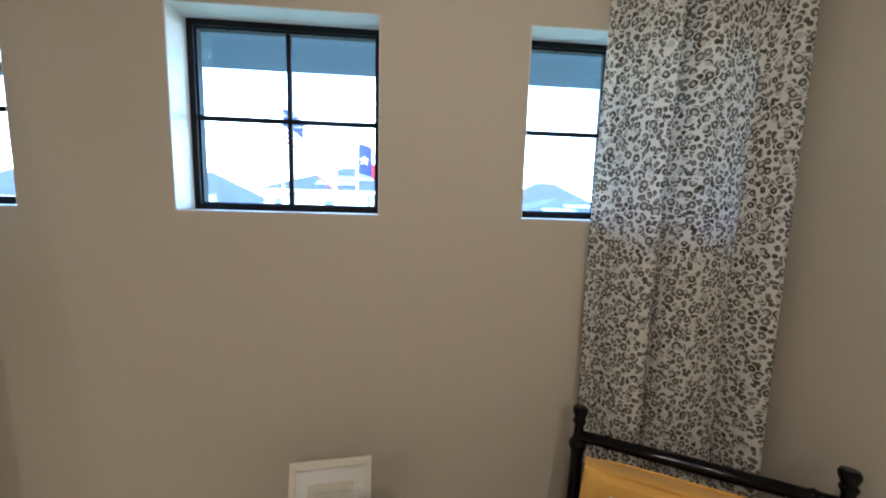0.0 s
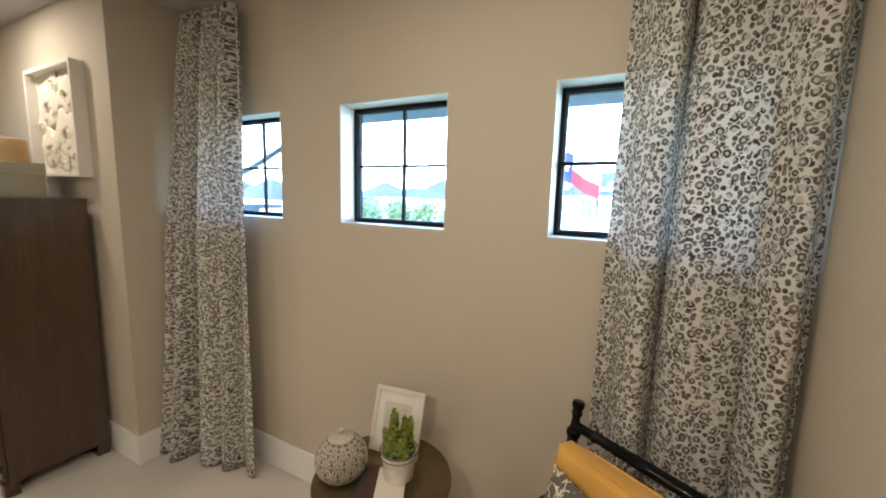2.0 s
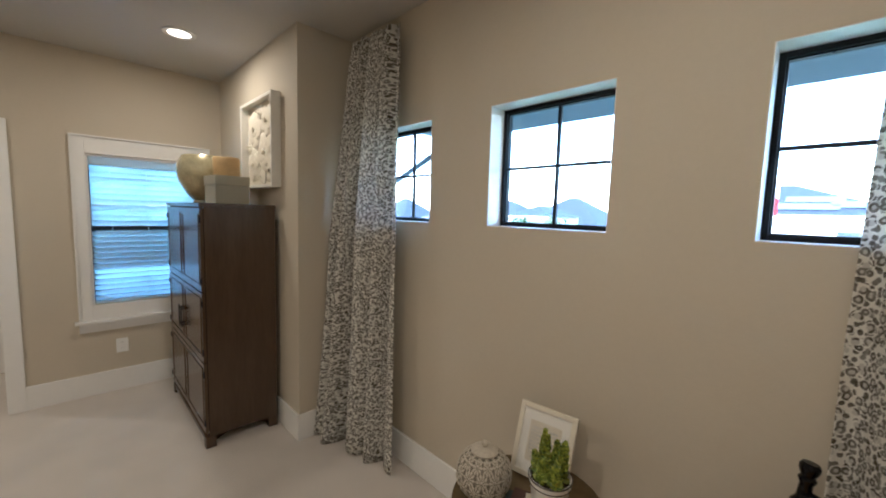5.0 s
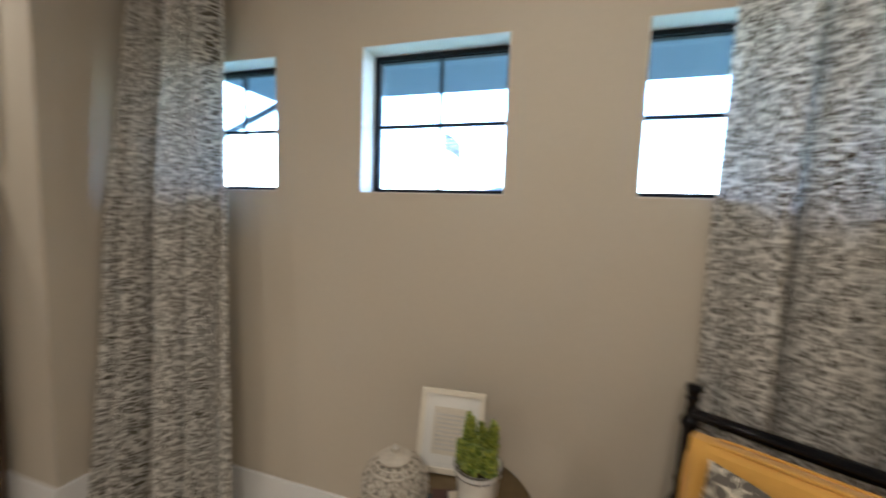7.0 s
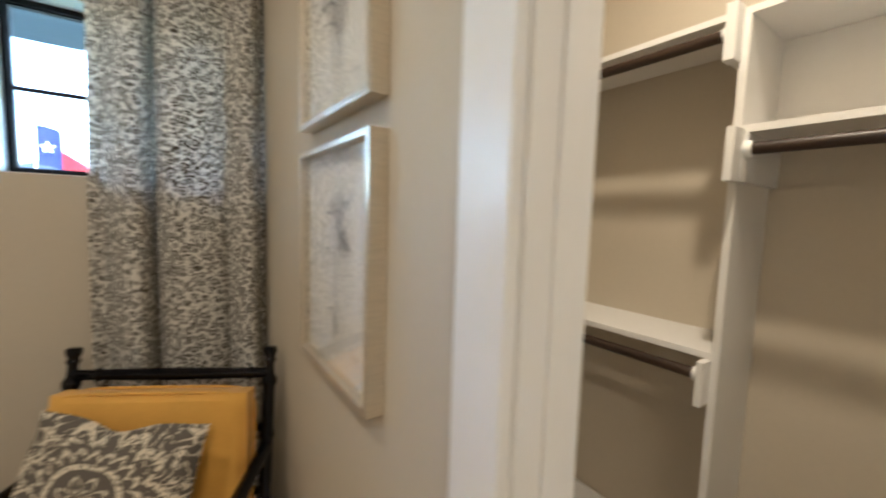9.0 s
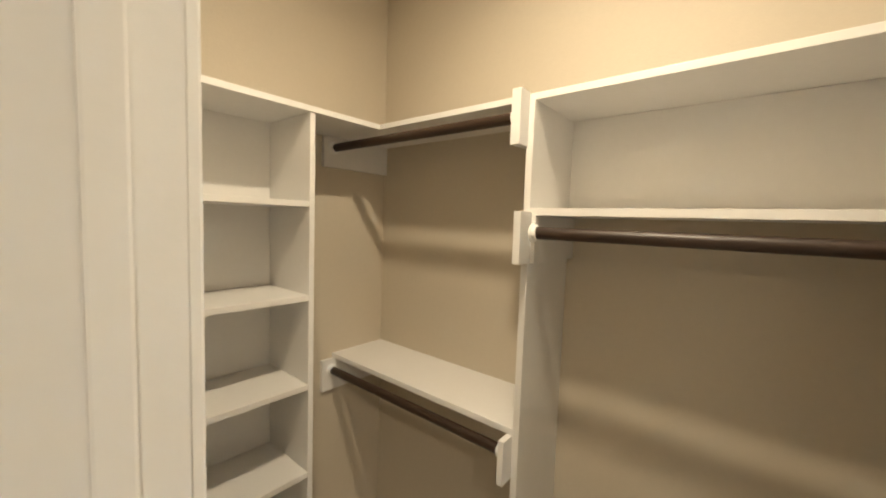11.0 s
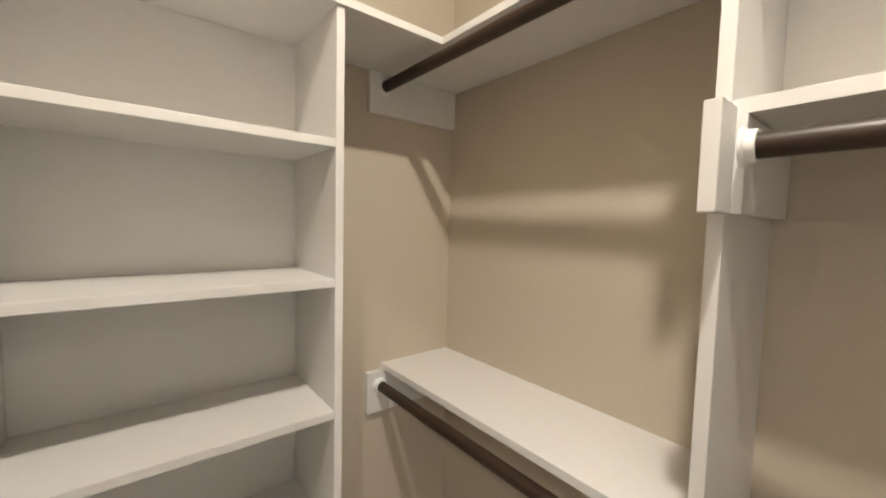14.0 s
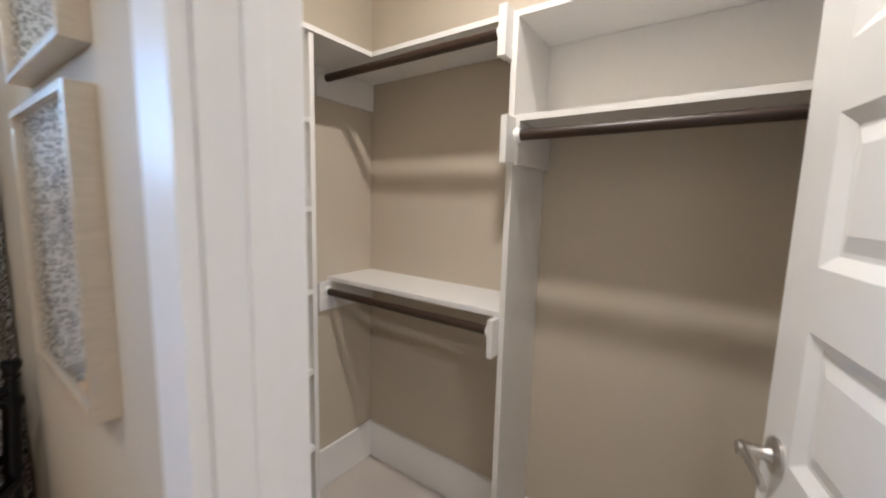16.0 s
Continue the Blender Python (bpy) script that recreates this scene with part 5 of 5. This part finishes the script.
for hx, hy, hw, hd, he, hr in ((-34, 62, 16, 14, 0.2, 4.0), (-50, 64, 15, 14, 0.2, 3.6), (-66, 66, 17, 14, 0.3, 3.9), (-82, 60, 15, 13, 0.2, 4.1), (26, 66, 18, 14, 0.4, 4.2), (46, 64, 16, 14, 0.2, 3.8), (8, 74, 18, 14, 0.5, 4.4), (-14, 72, 18, 14, 0.4, 4.3), (-100, 62, 18, 14, 0.3, 4.2)):
    house(hx, hy, hw, hd, he, hr + 1.2, "far white stucco house with a dark grey roof", [(-4, -1.6, 1.3, 1.5), (0, -1.6, 1.3, 1.5), (4, -1.6, 1.3, 1.5)])
SIDING = mat("blue_grey_siding", (0.075, 0.105, 0.125), 0.7, grain=0.08, grain_scale=8, stretch=(1, 0.3, 4))
structure("neighbour_wall", box(B(), -9.6, -6, GROUND, -9.3, 8, 1.2), SIDING, "blue-grey side wall of the neighbouring house", "wall")
structure("neighbour_roof", box(B(), -9.9, -6.4, 1.2, -8.8, 8.4, 1.32), SHINGLE, "grey roof edge of the neighbouring house", "roof")


def cloth(bm, w, h, x0, x1, z0, z1, droop, thick):
    """A piece of flag between fractions of its length and height, waving in the wind."""
    n = 16
    lo, hi = [], []
    for i in range(n + 1):
        u = x0 + (x1 - x0) * i / n
        y = 0.10 * w * math.sin(u * 7.5) * (0.3 + u)
        dz = -droop * u ** 1.3 * w + 0.03 * w * math.sin(u * 6)
        lo.append(bm.verts.new((u * w * 0.9, y + thick, z0 * h + dz)))
        hi.append(bm.verts.new((u * w * 0.9, y + thick, z1 * h + dz)))
    for i in range(n):
        bm.faces.new((lo[i], lo[i + 1], hi[i + 1], hi[i]))
    return bm


RED = mat("flag_red", (0.22, 0.004, 0.008), 0.8, grain=0.05, grain_scale=60)
BLUE = mat("flag_blue", (0.002, 0.010, 0.055), 0.8, grain=0.05, grain_scale=60)
WHITE = mat("flag_white", (0.8, 0.8, 0.8), 0.8, grain=0.03, grain_scale=60)
POLE = mat("pole_white", (0.75, 0.75, 0.74), 0.4, metal=0.2, grain=0.03)


def star(bm, x, z, r, y):
    pts = [bm.verts.new((x + (r if i % 2 == 0 else r * 0.4) * math.sin(math.pi * i / 5), y, z + (r if i % 2 == 0 else r * 0.4) * math.cos(math.pi * i / 5))) for i in range(10)]
    c = bm.verts.new((x, y, z))
    for i in range(10):
        bm.faces.new((pts[i], pts[(i + 1) % 10], c))


def flag(m, top, w, h, kind, label):
    t = thing("flag", m, label, "flag", "two flags")
    part("flagpole", tube(B(), (0, 0, 0), (0, 0, top + 0.12), 0.03, 12, 0.022), POLE, t, smooth=True)
    part("ball", lathe(B(), [(0, 0), (0.05, 0.02), (0.065, 0.05), (0.05, 0.08), (0, 0.1)], 14, at=(0, 0, top + 0.12)), NICKEL, t, smooth=True)
    z = top - h
    pieces = []
    if kind == "lone":
        pieces = [(BLUE, 0, 0.34, 0, 1), (WHITE, 0.34, 1, 0.5, 1), (RED, 0.34, 1, 0, 0.5)]
    else:
        for i in range(13):
            a = 0.4 if i >= 6 else 0.0
            pieces.append((RED if i % 2 == 0 else WHITE, a, 1, i / 13, (i + 1) / 13))
        pieces.append((BLUE, 0, 0.4, 6 / 13, 1))
    for mt, a, b, c, d in pieces:
        ob = part("flag_cloth", cloth(B(), w, h, a, b, c, d, 0.42 if kind == "lone" else 0.8, 0), mt, t, smooth=True)
        ob.matrix_basis = pose(0.03, 0, z)
    bm = B()
    if kind == "lone":
        star(bm, w * 0.9 * 0.16, h * 0.45, h * 0.17, -0.03)
    else:
        for i in range(5):
            for j in range(4):
                star(bm, w * 0.9 * (0.05 + 0.075 * i), h * (0.5 + 0.105 * j) - 0.05, h * 0.03, -0.06)
    ob = part("flag_star", bm, WHITE, t)
    ob.matrix_basis = pose(0.03, 0, z)
    return t


flag(pose(-0.97, 11.25, GROUND, 0, 0, -6), 3.05 - GROUND, 1.2, 0.82, "lone", "blue, white and red flag with one star flying on a pole")
flag(pose(-3.66, 13.4, GROUND, 0, 0, -10), 4.35 - GROUND, 1.9, 1.1, "stripes", "red and white striped flag with a blue canton on a pole")


def tree(m, h, spread, seed):
    t = thing("tree", m, "young leafy green street tree", "tree", "trees between the houses")
    rnd = random.Random(seed)
    bm = tube(B(), (0, 0, 0), (0, 0, h * 0.5), 0.10, 10, 0.06)
    tips = []
    for k in range(7):
        a = rnd.uniform(0, 6.28)
        p = Vector((0, 0, h * rnd.uniform(0.3, 0.5)))
        q = Vector((math.cos(a) * spread * rnd.uniform(0.3, 0.7), math.sin(a) * spread * rnd.uniform(0.3, 0.7), h * rnd.uniform(0.6, 0.9)))
        tube(bm, p, q, 0.045, 8, 0.015)
        tips.append(q)
    part("trunk", bm, BARK, t, smooth=True)
    bm = B()
    for k in range(1500):
        c = rnd.choice(tips) + Vector((rnd.gauss(0, spread * 0.28), rnd.gauss(0, spread * 0.28), rnd.gauss(0, h * 0.1)))
        s = rnd.uniform(0.08, 0.16)
        u = Vector((rnd.gauss(0, 1), rnd.gauss(0, 1), rnd.gauss(0, 1))).normalized()
        w = u.orthogonal().normalized()
        v = [bm.verts.new(c + u * s), bm.verts.new(c + w * s * 0.5), bm.verts.new(c - u * s), bm.verts.new(c - w * s * 0.5)]
        bm.faces.new(v)
    part("crown", bm, TREE, t)
    return t


first = tree(pose(-19.5, 29, GROUND), 4.7, 1.9, 3)
second = tree(pose(-16.5, 27.5, GROUND), 4.4, 1.8, 8)
for x, y, s, src in ((-22.5, 31, 40, second), (-25.5, 33, 80, first), (-13.5, 27, 150, first), (-30, 36, 200, second), (-21, 25, 310, first)):
    copy_thing(src, pose(x, y, GROUND, 0, 0, s))
